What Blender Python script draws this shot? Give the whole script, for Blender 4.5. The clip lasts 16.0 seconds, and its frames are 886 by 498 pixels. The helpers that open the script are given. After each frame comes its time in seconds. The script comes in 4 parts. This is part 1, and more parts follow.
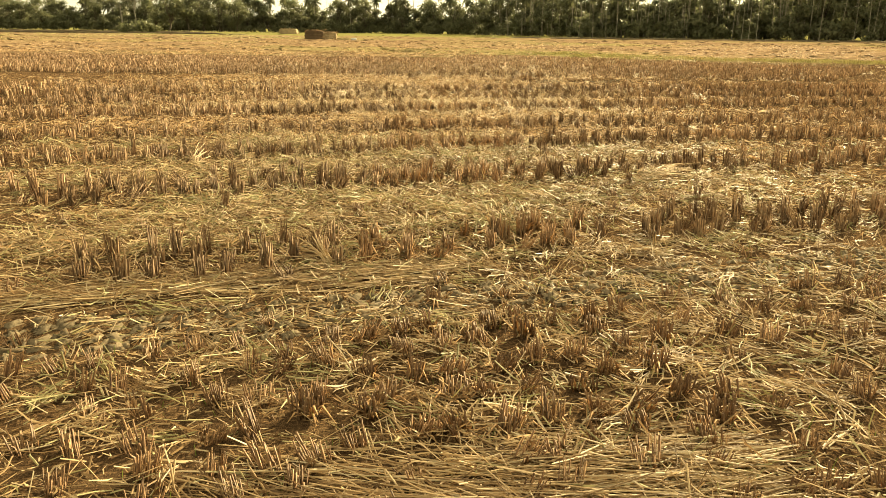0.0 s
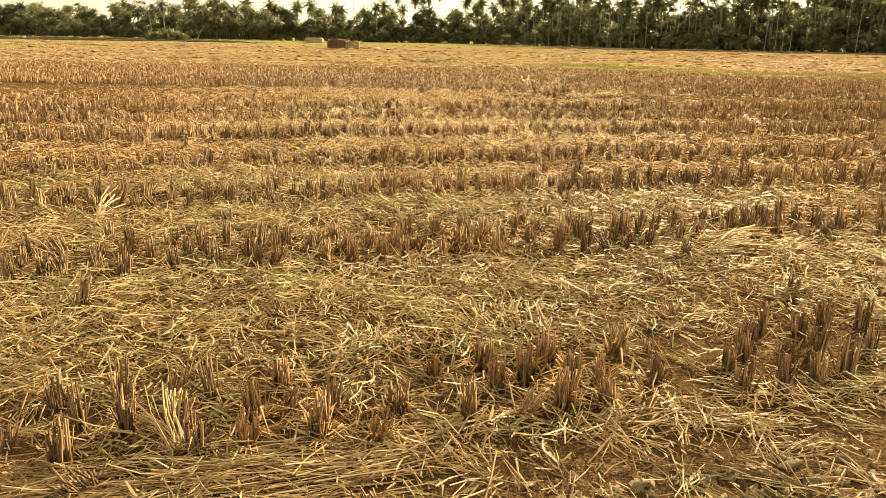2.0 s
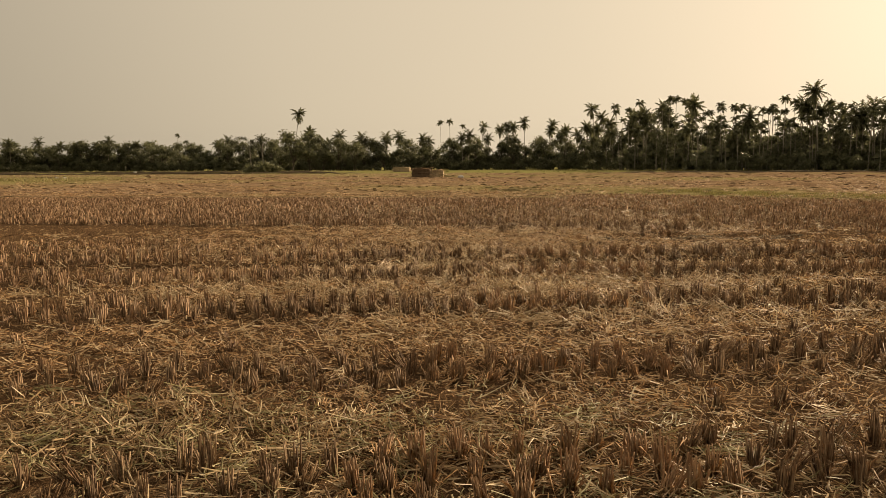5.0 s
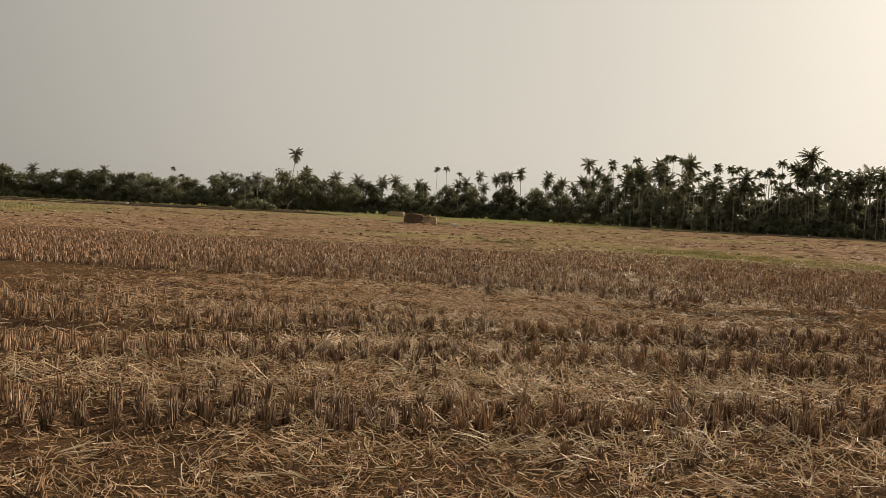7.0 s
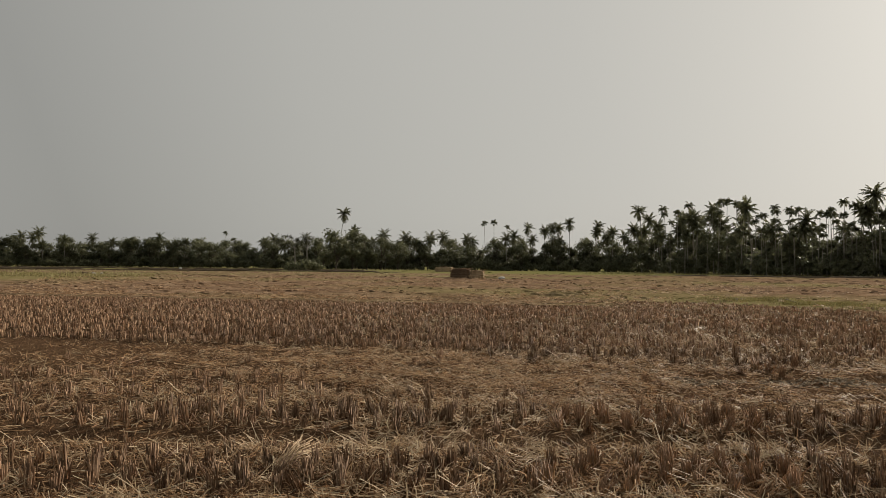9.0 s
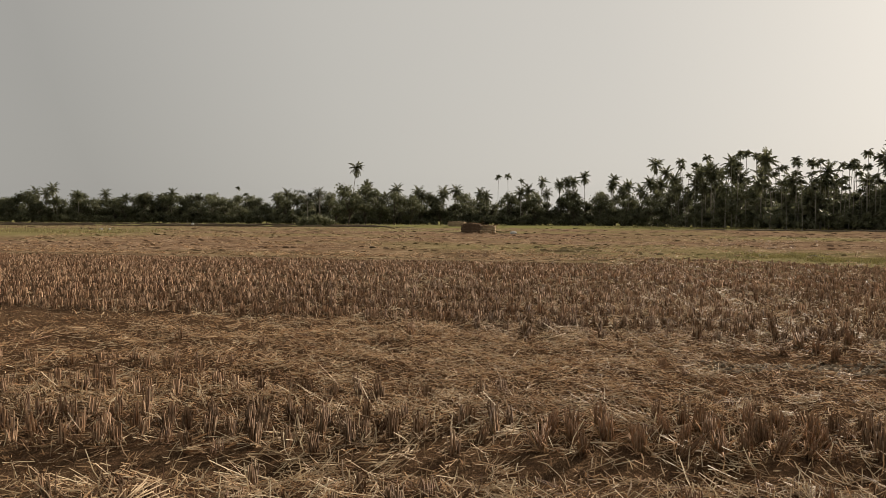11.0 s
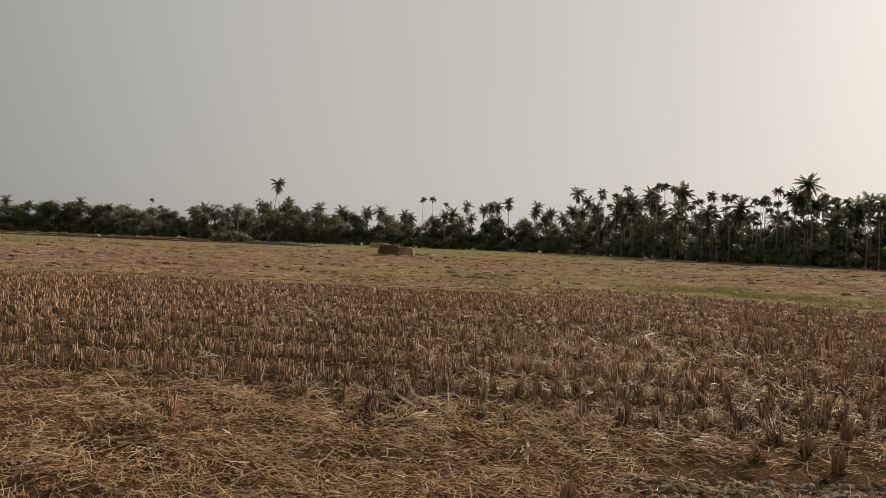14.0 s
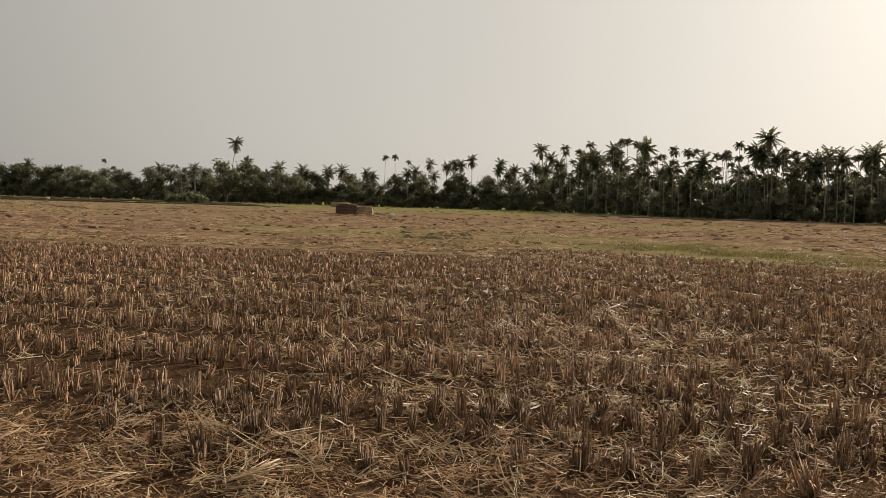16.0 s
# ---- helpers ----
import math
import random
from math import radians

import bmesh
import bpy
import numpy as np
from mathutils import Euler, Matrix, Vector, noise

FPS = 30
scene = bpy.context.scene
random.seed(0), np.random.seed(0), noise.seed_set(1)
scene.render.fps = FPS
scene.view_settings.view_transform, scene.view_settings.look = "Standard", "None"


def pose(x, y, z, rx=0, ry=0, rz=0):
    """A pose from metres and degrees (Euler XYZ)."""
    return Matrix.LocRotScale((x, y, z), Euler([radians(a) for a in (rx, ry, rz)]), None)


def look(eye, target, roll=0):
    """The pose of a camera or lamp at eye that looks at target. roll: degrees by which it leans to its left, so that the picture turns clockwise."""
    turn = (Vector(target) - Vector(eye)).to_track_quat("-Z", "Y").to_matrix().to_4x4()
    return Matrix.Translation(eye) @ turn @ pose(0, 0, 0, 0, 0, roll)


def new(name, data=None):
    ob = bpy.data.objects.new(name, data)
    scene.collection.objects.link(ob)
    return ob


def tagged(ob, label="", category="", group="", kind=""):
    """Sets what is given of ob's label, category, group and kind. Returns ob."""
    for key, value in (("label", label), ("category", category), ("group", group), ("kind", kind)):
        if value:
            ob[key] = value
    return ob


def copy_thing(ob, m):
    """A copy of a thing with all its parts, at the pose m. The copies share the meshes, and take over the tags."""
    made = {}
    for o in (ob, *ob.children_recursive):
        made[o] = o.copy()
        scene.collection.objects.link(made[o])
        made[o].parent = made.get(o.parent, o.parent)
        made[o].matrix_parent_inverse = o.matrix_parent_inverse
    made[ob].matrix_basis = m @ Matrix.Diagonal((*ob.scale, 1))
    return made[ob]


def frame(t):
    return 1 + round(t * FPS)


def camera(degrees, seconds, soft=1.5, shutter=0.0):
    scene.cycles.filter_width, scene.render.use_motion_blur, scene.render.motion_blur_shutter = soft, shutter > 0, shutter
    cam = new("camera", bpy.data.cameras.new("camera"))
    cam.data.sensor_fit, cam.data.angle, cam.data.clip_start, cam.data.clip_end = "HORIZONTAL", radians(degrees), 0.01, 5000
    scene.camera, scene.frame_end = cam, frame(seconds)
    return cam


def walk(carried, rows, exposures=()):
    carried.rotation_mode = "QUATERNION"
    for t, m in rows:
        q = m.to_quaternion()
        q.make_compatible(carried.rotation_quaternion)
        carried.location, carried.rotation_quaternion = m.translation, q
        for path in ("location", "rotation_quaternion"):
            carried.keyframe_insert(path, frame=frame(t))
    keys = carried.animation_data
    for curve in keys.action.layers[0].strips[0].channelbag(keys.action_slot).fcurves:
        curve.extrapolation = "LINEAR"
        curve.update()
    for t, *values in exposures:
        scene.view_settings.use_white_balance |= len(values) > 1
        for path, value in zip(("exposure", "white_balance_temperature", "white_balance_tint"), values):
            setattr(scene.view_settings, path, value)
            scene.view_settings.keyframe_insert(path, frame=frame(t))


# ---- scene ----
cam = camera(62.3, 16.0, 0.6)
METRES, EYE, TILT, LEAN, TURN = 17.647, 1.5, 0.0, 0.0, 0.0
ROWS = [
    (0.0, 0.0, 0.0, 0.0, 0.19, -17.2, -0.6),
    (0.5, 0.0053, 0.0258, -0.0002, -0.13, -15.33, -0.09),
    (1.0, 0.0125, 0.054, 0.0014, 3.69, -15.21, -0.97),
    (1.5, 0.0159, 0.0869, -0.0037, 0.79, -15.62, -1.99),
    (2.0, 0.0167, 0.1211, -0.0008, 2.23, -16.53, -0.9),
    (2.5, 0.0201, 0.1577, -0.0011, 5.86, -12.7, -2.33),
    (3.0, 0.0165, 0.1947, -0.0028, 4.88, -11.27, -1.09),
    (3.5, 0.0141, 0.2271, 0.0001, 4.72, -9.97, 0.4),
    (4.0, 0.0113, 0.2603, 0.0014, 7.92, -9.07, -0.42),
    (6.5, 0.0068, 0.4149, -0.0009, 8.97, -3.92, 0.48),
    (7.0, 0.0045, 0.4467, 0.002, 8.44, -3.38, -2.53),
    (7.5, 0.0012, 0.4815, 0.0046, 4.91, -2.2, -0.52),
    (8.0, 0.0012, 0.5149, 0.0025, 7.6, -0.1, -0.65),
    (8.5, 0.0017, 0.5454, 0.0, 11.23, 1.22, -0.18),
    (11.0, 0.007, 0.6864, -0.001, 13.45, -2.76, -0.15),
    (11.5, 0.0072, 0.7154, -0.0012, 8.23, -2.05, 0.05),
    (12.0, 0.0113, 0.7473, -0.003, 10.96, -0.79, -2.18),
    (12.5, 0.0118, 0.7772, -0.0039, 9.27, -2.29, -2.21),
    (13.0, 0.0123, 0.8068, -0.0008, 5.12, -2.71, 0.14),
    (13.5, 0.0174, 0.8363, -0.0038, 7.42, -1.63, -2.8),
    (14.0, 0.0198, 0.8665, -0.0055, 7.66, -0.89, -2.24),
    (14.5, 0.0207, 0.8958, -0.001, 7.04, -3.19, -0.22),
    (15.0, 0.0289, 0.9263, -0.0007, 6.28, -2.23, -1.81),
    (15.5, 0.031, 0.9537, -0.0054, 5.57, -0.89, -1.54),
    (16.0, 0.0346, 0.9836, -0.0062, 4.89, -4.05, -1.55),
]
# seconds, stops, kelvin, tint: the phone starts bright and warm and settles darker and neutral
EXPOSURES = [(0.0, 1.60, 10600, -6), (1.5, 1.66, 10800, -1), (2.1, 1.62, 10900, -1), (3.0, 1.15, 11500, 8), (3.5, 1.06, 11500, 10), (4.2, 0.55, 10600, 13), (6.3, 0.20, 7200, 11), (7.0, 0.18, 6950, 11), (8.0, -0.19, 6450, 10), (8.5, -0.15, 6450, 9), (10.6, 0.14, 6600, 11), (11.1, 0.14, 6600, 11), (11.6, 0.0, 6600, 11), (13.0, 0.03, 6500, 11), (14.5, 0.03, 6600, 11), (15.0, 0.14, 6650, 11), (15.5, -0.04, 6500, 11), (16.0, 0.18, 6700, 11)]
walk(cam, [(t, pose(0, 0, EYE, TILT, LEAN, TURN) @ pose(METRES * x, METRES * y, METRES * z, 90 + pitch, roll, yaw)) for t, x, y, z, yaw, pitch, roll in ROWS], EXPOSURES)

# ---------------------------------------------------------------- world and sun
SUN_AZ, SUN_EL = radians(32), radians(22)      # azimuth clockwise from +y
SUN_DIR = Vector((math.sin(SUN_AZ) * math.cos(SUN_EL), math.cos(SUN_AZ) * math.cos(SUN_EL), math.sin(SUN_EL)))
world = bpy.data.worlds.new("hazy_sky")
scene.world = world
world.use_nodes = True
wn, wl = world.node_tree.nodes, world.node_tree.links
background = wn["Background"]
sky = wn.new("ShaderNodeTexSky")
sky.sky_type, sky.sun_disc = "NISHITA", False
sky.sun_elevation, sky.sun_rotation = SUN_EL, SUN_AZ
sky.air_density, sky.dust_density, sky.ozone_density = 1.2, 3.0, 1.0
grey = wn.new("ShaderNodeHueSaturation")
grey.inputs["Saturation"].default_value, grey.inputs["Value"].default_value = 0.4, 0.10
wl.new(sky.outputs["Color"], grey.inputs["Color"])
# thick evening haze: even and grey, brightening towards the sun
toward = wn.new("ShaderNodeTexCoord")
dot = wn.new("ShaderNodeVectorMath")
dot.operation = "DOT_PRODUCT"
dot.inputs[1].default_value = SUN_DIR
wl.new(toward.outputs["Generated"], dot.inputs[0])
haze = wn.new("ShaderNodeValToRGB")
while len(haze.color_ramp.elements) < 6:
    haze.color_ramp.elements.new(0.5)
# first stop: sky behind the viewer, unseen, raised to fill the camera-facing sides
for el, (at, c) in zip(haze.color_ramp.elements, [(0.0, (0.58, 0.57, 0.54)), (0.45, (0.36, 0.355, 0.335)), (0.66, (0.325, 0.32, 0.298)), (0.80, (0.46, 0.449, 0.413)), (0.92, (0.54, 0.522, 0.478)), (1.0, (0.64, 0.61, 0.55))]):
    el.position, el.color = at, (*c, 1)
span = wn.new("ShaderNodeMapRange")
span.inputs["From Min"].default_value, span.inputs["From Max"].default_value = -1.0, 1.0
wl.new(dot.outputs["Value"], span.inputs["Value"])
wl.new(span.outputs[0], haze.inputs["Fac"])
blend = wn.new("ShaderNodeMix")
blend.data_type = "RGBA"
blend.inputs[0].default_value = 0.94
wl.new(grey.outputs["Color"], blend.inputs[6])
wl.new(haze.outputs["Color"], blend.inputs[7])
wl.new(blend.outputs[2], background.inputs["Color"])
background.inputs["Strength"].default_value = 1.0

lamp = bpy.data.lights.new("sun", "SUN")
lamp.energy, lamp.angle, lamp.color = 5.6, radians(4.0), (1.0, 0.895, 0.755)
sun = new("sun", lamp)
sun.matrix_world = look((60, 80, 60), Vector((60, 80, 60)) - SUN_DIR)


# ---------------------------------------------------------------- materials
def material(name):
    mat = bpy.data.materials.new(name)
    mat.use_nodes = True
    nt = mat.node_tree
    return mat, nt.nodes, nt.links, nt.nodes["Principled BSDF"], nt.nodes["Material Output"]


def ramp(nodes, stops):
    r = nodes.new("ShaderNodeValToRGB")
    e = r.color_ramp.elements
    while len(e) < len(stops):
        e.new(0.5)
    for el, (p, c) in zip(e, stops):
        el.position, el.color = p, (*c, 1)
    return r


def noise_tex(nodes, links, scale, detail=6, rough=0.6, coord="Object", stretch=None):
    tc = nodes.new("ShaderNodeTexCoord")
    n = nodes.new("ShaderNodeTexNoise")
    n.inputs["Scale"].default_value, n.inputs["Detail"].default_value, n.inputs["Roughness"].default_value = scale, detail, rough
    if stretch:
        m = nodes.new("ShaderNodeMapping")
        m.inputs["Scale"].default_value = stretch
        links.new(tc.outputs[coord], m.inputs["Vector"])
        links.new(m.outputs["Vector"], n.inputs["Vector"])
    else:
        links.new(tc.outputs[coord], n.inputs["Vector"])
    return n


def mixed(nodes, links, a, b, fac, mode="MIX"):
    m = nodes.new("ShaderNodeMix")
    m.data_type, m.blend_type = "RGBA", mode
    for value, sock in ((fac, m.inputs[0]), (a, m.inputs[6]), (b, m.inputs[7])):
        if isinstance(value, bpy.types.NodeSocket):
            links.new(value, sock)
        elif isinstance(value, tuple):
            sock.default_value = (*value, 1)
        else:
            sock.default_value = value
    return m.outputs[2]


def stalk_material(name, stops, through_light, patch=0.5, rough=0.58, by_object=False, shine=0.3, grain=0.0):
    """Dry stalks: each one its own shade, larger patches of tint, some light let through."""
    mat, n, l, bsdf, out = material(name)
    geo = n.new("ShaderNodeNewGeometry")
    shade = ramp(n, stops)
    if grain:                                # stalks of one rooted clump differ among themselves
        fine = noise_tex(n, l, grain, 2, 0.5, stretch=(1, 1, 0.06))
        wide_ = n.new("ShaderNodeMapRange")
        wide_.inputs["From Min"].default_value, wide_.inputs["From Max"].default_value = 0.3, 0.7
        l.new(fine.outputs["Fac"], wide_.inputs["Value"])
        half = n.new("ShaderNodeMath")
        half.operation = "ADD"
        l.new(wide_.outputs[0], half.inputs[0])
        l.new(geo.outputs["Random Per Island"], half.inputs[1])
        mean = n.new("ShaderNodeMath")
        mean.operation = "MULTIPLY"
        mean.inputs[1].default_value = 0.5
        l.new(half.outputs[0], mean.inputs[0])
        l.new(mean.outputs[0], shade.inputs["Fac"])
    else:
        l.new(geo.outputs["Random Per Island"], shade.inputs["Fac"])
    big = noise_tex(n, l, 1.1, 3)
    tint = ramp(n, [(0.3, (1 - patch * 0.55, 1 - patch * 0.6, 1 - patch * 0.6)), (0.7, (1, 1, 1))])
    l.new(big.outputs["Fac"], tint.inputs["Fac"])
    col = mixed(n, l, shade.outputs["Color"], tint.outputs["Color"], 1.0, "MULTIPLY")
    if by_object:
        info = n.new("ShaderNodeObjectInfo")
        r2 = ramp(n, [(0, (0.75, 0.72, 0.68)), (1, (1.15, 1.1, 1.05))])
        l.new(info.outputs["Random"], r2.inputs["Fac"])
        col = mixed(n, l, col, r2.outputs["Color"], 1.0, "MULTIPLY")
    l.new(col, bsdf.inputs["Base Color"])
    bsdf.inputs["Roughness"].default_value = rough
    bsdf.inputs["Specular IOR Level"].default_value = shine
    tr = n.new("ShaderNodeBsdfTranslucent")
    l.new(col, tr.inputs["Color"])
    ms = n.new("ShaderNodeMixShader")
    ms.inputs[0].default_value = through_light
    l.new(bsdf.outputs[0], ms.inputs[1])
    l.new(tr.outputs[0], ms.inputs[2])
    l.new(ms.outputs[0], out.inputs["Surface"])
    return mat


M_STRAW = stalk_material("dry_rice_straw", [(0.0, (0.075, 0.036, 0.017)), (0.30, (0.18, 0.098, 0.052)), (0.46, (0.50, 0.295, 0.147)), (0.76, (0.70, 0.475, 0.272)), (1.0, (0.82, 0.66, 0.44))], 0.38, rough=0.62, shine=0.12)
M_GOLD = stalk_material("golden_straw", [(0.0, (0.14, 0.078, 0.036)), (0.3, (0.30, 0.19, 0.098)), (0.6, (0.48, 0.33, 0.18)), (0.85, (0.59, 0.435, 0.26)), (1.0, (0.69, 0.56, 0.385))], 0.28, rough=0.55, shine=0.2)
M_FRESH = stalk_material("greenish_straw", [(0.0, (0.18, 0.15, 0.062)), (0.5, (0.35, 0.305, 0.145)), (1.0, (0.50, 0.44, 0.24))], 0.28)
M_STUB = stalk_material("rice_stubble", [(0.1, (0.085, 0.05, 0.029)), (0.42, (0.31, 0.196, 0.118)), (0.7, (0.53, 0.365, 0.23)), (0.92, (0.74, 0.575, 0.395))], 0.40, rough=0.6, by_object=True, shine=0.15, grain=150)
M_TRAMPLED = stalk_material("trampled_stubble", [(0.05, (0.065, 0.036, 0.02)), (0.5, (0.21, 0.118, 0.062)), (0.95, (0.42, 0.27, 0.15))], 0.2, by_object=True, grain=150)
M_PALE = stalk_material("bleached_straw", [(0.0, (0.30, 0.195, 0.105)), (0.5, (0.52, 0.37, 0.215)), (1.0, (0.76, 0.63, 0.42))], 0.25, 0.3)
M_GRASS = stalk_material("yellowing_grass", [(0.0, (0.25, 0.21, 0.075)), (0.5, (0.40, 0.355, 0.13)), (1.0, (0.53, 0.47, 0.21))], 0.35)
M_SPROUT = stalk_material("green_sprout", [(0.0, (0.10, 0.16, 0.03)), (1.0, (0.26, 0.32, 0.07))], 0.3)
M_PALM = stalk_material("palm_leaf", [(0.0, (0.09, 0.10, 0.056)), (0.6, (0.14, 0.152, 0.084)), (1.0, (0.20, 0.20, 0.115))], 0.5, rough=0.45, by_object=True)
M_LEAF = stalk_material("broad_leaf", [(0.0, (0.10, 0.112, 0.066)), (0.6, (0.15, 0.163, 0.092)), (1.0, (0.195, 0.20, 0.12))], 0.5, rough=0.5, by_object=True)


def ground_material():
    """Stubble soil: damp clay with dry crusts, chaff and short broken straw; straw-covered further out, greener in patches."""
    mat, n, l, bsdf, out = material("stubble_soil")
    fine = noise_tex(n, l, 28, 8, 0.75)
    soil = ramp(n, [(0.3, (0.022, 0.013, 0.008)), (0.55, (0.070, 0.0425, 0.025)), (0.8, (0.16, 0.103, 0.06))])
    l.new(fine.outputs["Fac"], soil.inputs["Fac"])
    chaff_a = noise_tex(n, l, 9, 7, 0.8, stretch=(3.0, 14.0, 3.0))
    chaff_b = noise_tex(n, l, 9, 7, 0.8, stretch=(13.0, 4.0, 3.0))
    chaff = n.new("ShaderNodeMath")
    chaff.operation = "MAXIMUM"
    l.new(chaff_a.outputs["Fac"], chaff.inputs[0])
    l.new(chaff_b.outputs["Fac"], chaff.inputs[1])
    chaff_f = ramp(n, [(0.52, (0, 0, 0)), (0.64, (0.9, 0.9, 0.9))])
    l.new(chaff.outputs[0], chaff_f.inputs["Fac"])
    shade = noise_tex(n, l, 3.3, 5)
    chaff_c = ramp(n, [(0.3, (0.15, 0.083, 0.044)), (0.7, (0.36, 0.225, 0.125))])
    l.new(shade.outputs["Fac"], chaff_c.inputs["Fac"])
    # chaff cut among the standing block: darker soil colour stands for shade between clumps
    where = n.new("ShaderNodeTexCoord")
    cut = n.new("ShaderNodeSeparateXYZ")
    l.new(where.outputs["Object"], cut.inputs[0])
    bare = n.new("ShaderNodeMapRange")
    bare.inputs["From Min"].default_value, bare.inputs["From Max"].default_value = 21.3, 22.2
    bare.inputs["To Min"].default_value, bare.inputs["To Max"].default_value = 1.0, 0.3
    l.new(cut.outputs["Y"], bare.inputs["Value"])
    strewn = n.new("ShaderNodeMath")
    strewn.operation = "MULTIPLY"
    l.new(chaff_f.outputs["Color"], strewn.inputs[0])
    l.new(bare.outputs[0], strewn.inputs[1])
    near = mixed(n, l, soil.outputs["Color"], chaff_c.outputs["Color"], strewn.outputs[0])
    # further out: flattened straw over the whole field
    lumps = noise_tex(n, l, 1.5, 8, 0.72, stretch=(0.4, 1.0, 1.0))
    far_c = ramp(n, [(0.34, (0.055, 0.034, 0.022)), (0.47, (0.165, 0.106, 0.066)), (0.56, (0.245, 0.163, 0.104)), (0.68, (0.37, 0.27, 0.18))])
    l.new(lumps.outputs["Fac"], far_c.inputs["Fac"])
    patches = noise_tex(n, l, 0.035, 4, 0.55, stretch=(0.6, 1.0, 1.0))
    green_f = ramp(n, [(0.46, (0, 0, 0)), (0.62, (0.65, 0.65, 0.65))])
    l.new(patches.outputs["Fac"], green_f.inputs["Fac"])
    far = mixed(n, l, far_c.outputs["Color"], (0.20, 0.185, 0.075), green_f.outputs["Color"])
    # the plot beyond the bund is regrowing
    lawn = n.new("ShaderNodeMapRange")
    lawn.inputs["From Min"].default_value, lawn.inputs["From Max"].default_value = 146, 158
    lawn.inputs["To Max"].default_value = 0.7
    l.new(cut.outputs["Y"], lawn.inputs["Value"])
    far = mixed(n, l, far, (0.17, 0.175, 0.06), lawn.outputs[0])
    pos = n.new("ShaderNodeTexCoord")
    sep = n.new("ShaderNodeSeparateXYZ")
    l.new(pos.outputs["Object"], sep.inputs[0])
    step = n.new("ShaderNodeMapRange")
    step.inputs["From Min"].default_value, step.inputs["From Max"].default_value = 33, 38
    l.new(sep.outputs["Y"], step.inputs["Value"])
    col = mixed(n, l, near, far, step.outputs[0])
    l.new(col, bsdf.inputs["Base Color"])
    bsdf.inputs["Roughness"].default_value = 0.95
    bsdf.inputs["Specular IOR Level"].default_value = 0.0
    bump = n.new("ShaderNodeBump")
    bump.inputs["Strength"].default_value, bump.inputs["Distance"].default_value = 0.7, 0.03
    l.new(chaff.outputs[0], bump.inputs["Height"])
    l.new(bump.outputs[0], bsdf.inputs["Normal"])
    return mat


def rough_material(name, stops, scale, stretch=None, bump_d=0.02, rough=0.9):
    mat, n, l, bsdf, out = material(name)
    t = noise_tex(n, l, scale, 8, 0.7, stretch=stretch)
    t2 = noise_tex(n, l, scale * 0.13, 3)
    c = ramp(n, stops)
    l.new(t.outputs["Fac"], c.inputs["Fac"])
    c2 = ramp(n, [(0.3, (0.65, 0.65, 0.65)), (0.7, (1.1, 1.1, 1.1))])
    l.new(t2.outputs["Fac"], c2.inputs["Fac"])
    l.new(mixed(n, l, c.outputs["Color"], c2.outputs["Color"], 1.0, "MULTIPLY"), bsdf.inputs["Base Color"])
    bsdf.inputs["Roughness"].default_value = rough
    bsdf.inputs["Specular IOR Level"].default_value = 0.05
    b = n.new("ShaderNodeBump")
    b.inputs["Strength"].default_value, b.inputs["Distance"].default_value = 0.8, bump_d
    l.new(t.outputs["Fac"], b.inputs["Height"])
    l.new(b.outputs[0], bsdf.inputs["Normal"])
    return mat


M_SOIL = ground_material()
M_CLOD = rough_material("dried_clay", [(0.3, (0.085, 0.063, 0.04)), (0.7, (0.225, 0.172, 0.115))], 40, bump_d=0.006)
M_TRUNK = rough_material("palm_bark", [(0.3, (0.16, 0.14, 0.11)), (0.7, (0.36, 0.33, 0.27))], 3, (1, 1, 6))
M_BARK = rough_material("tree_bark", [(0.3, (0.06, 0.05, 0.04)), (0.7, (0.16, 0.13, 0.10))], 4, (3, 3, 0.6))
M_STACK = rough_material("weathered_straw_bale", [(0.3, (0.06, 0.04, 0.026)), (0.7, (0.16, 0.11, 0.07))], 6, (1, 1, 7), 0.05)
M_BALE = rough_material("dry_straw_bale", [(0.3, (0.22, 0.16, 0.095)), (0.7, (0.46, 0.35, 0.215))], 6, (1, 1, 7), 0.05)
M_SACK = rough_material("woven_white_sack", [(0.3, (0.48, 0.46, 0.42)), (0.7, (0.68, 0.66, 0.62))], 12, bump_d=0.01, rough=0.6)
M_BUND = rough_material("earth_bund", [(0.3, (0.06, 0.045, 0.03)), (0.7, (0.16, 0.12, 0.075))], 1.5, bump_d=0.1)


# ---------------------------------------------------------------- mesh tools
def mesh_np(name, verts, quads, tris=None, mat=None, smooth=False):
    me = bpy.data.meshes.new(name)
    quads = np.asarray(quads, dtype=np.int32).reshape(-1, 4)
    tris = np.zeros((0, 3), np.int32) if tris is None else np.asarray(tris, dtype=np.int32).reshape(-1, 3)
    verts = np.asarray(verts, dtype=np.float32)
    nq, nt_ = len(quads), len(tris)
    me.vertices.add(len(verts))
    me.vertices.foreach_set("co", verts.ravel())
    me.loops.add(nq * 4 + nt_ * 3)
    me.loops.foreach_set("vertex_index", np.concatenate([quads.ravel(), tris.ravel()]).astype(np.int32))
    me.polygons.add(nq + nt_)
    me.polygons.foreach_set("loop_start", np.concatenate([np.arange(nq) * 4, nq * 4 + np.arange(nt_) * 3]).astype(np.int32))
    me.update(calc_edges=True)
    me.validate()
    if smooth:
        me.polygons.foreach_set("use_smooth", np.ones(nq + nt_, dtype=bool))
    if mat:
        me.materials.append(mat)
    return me


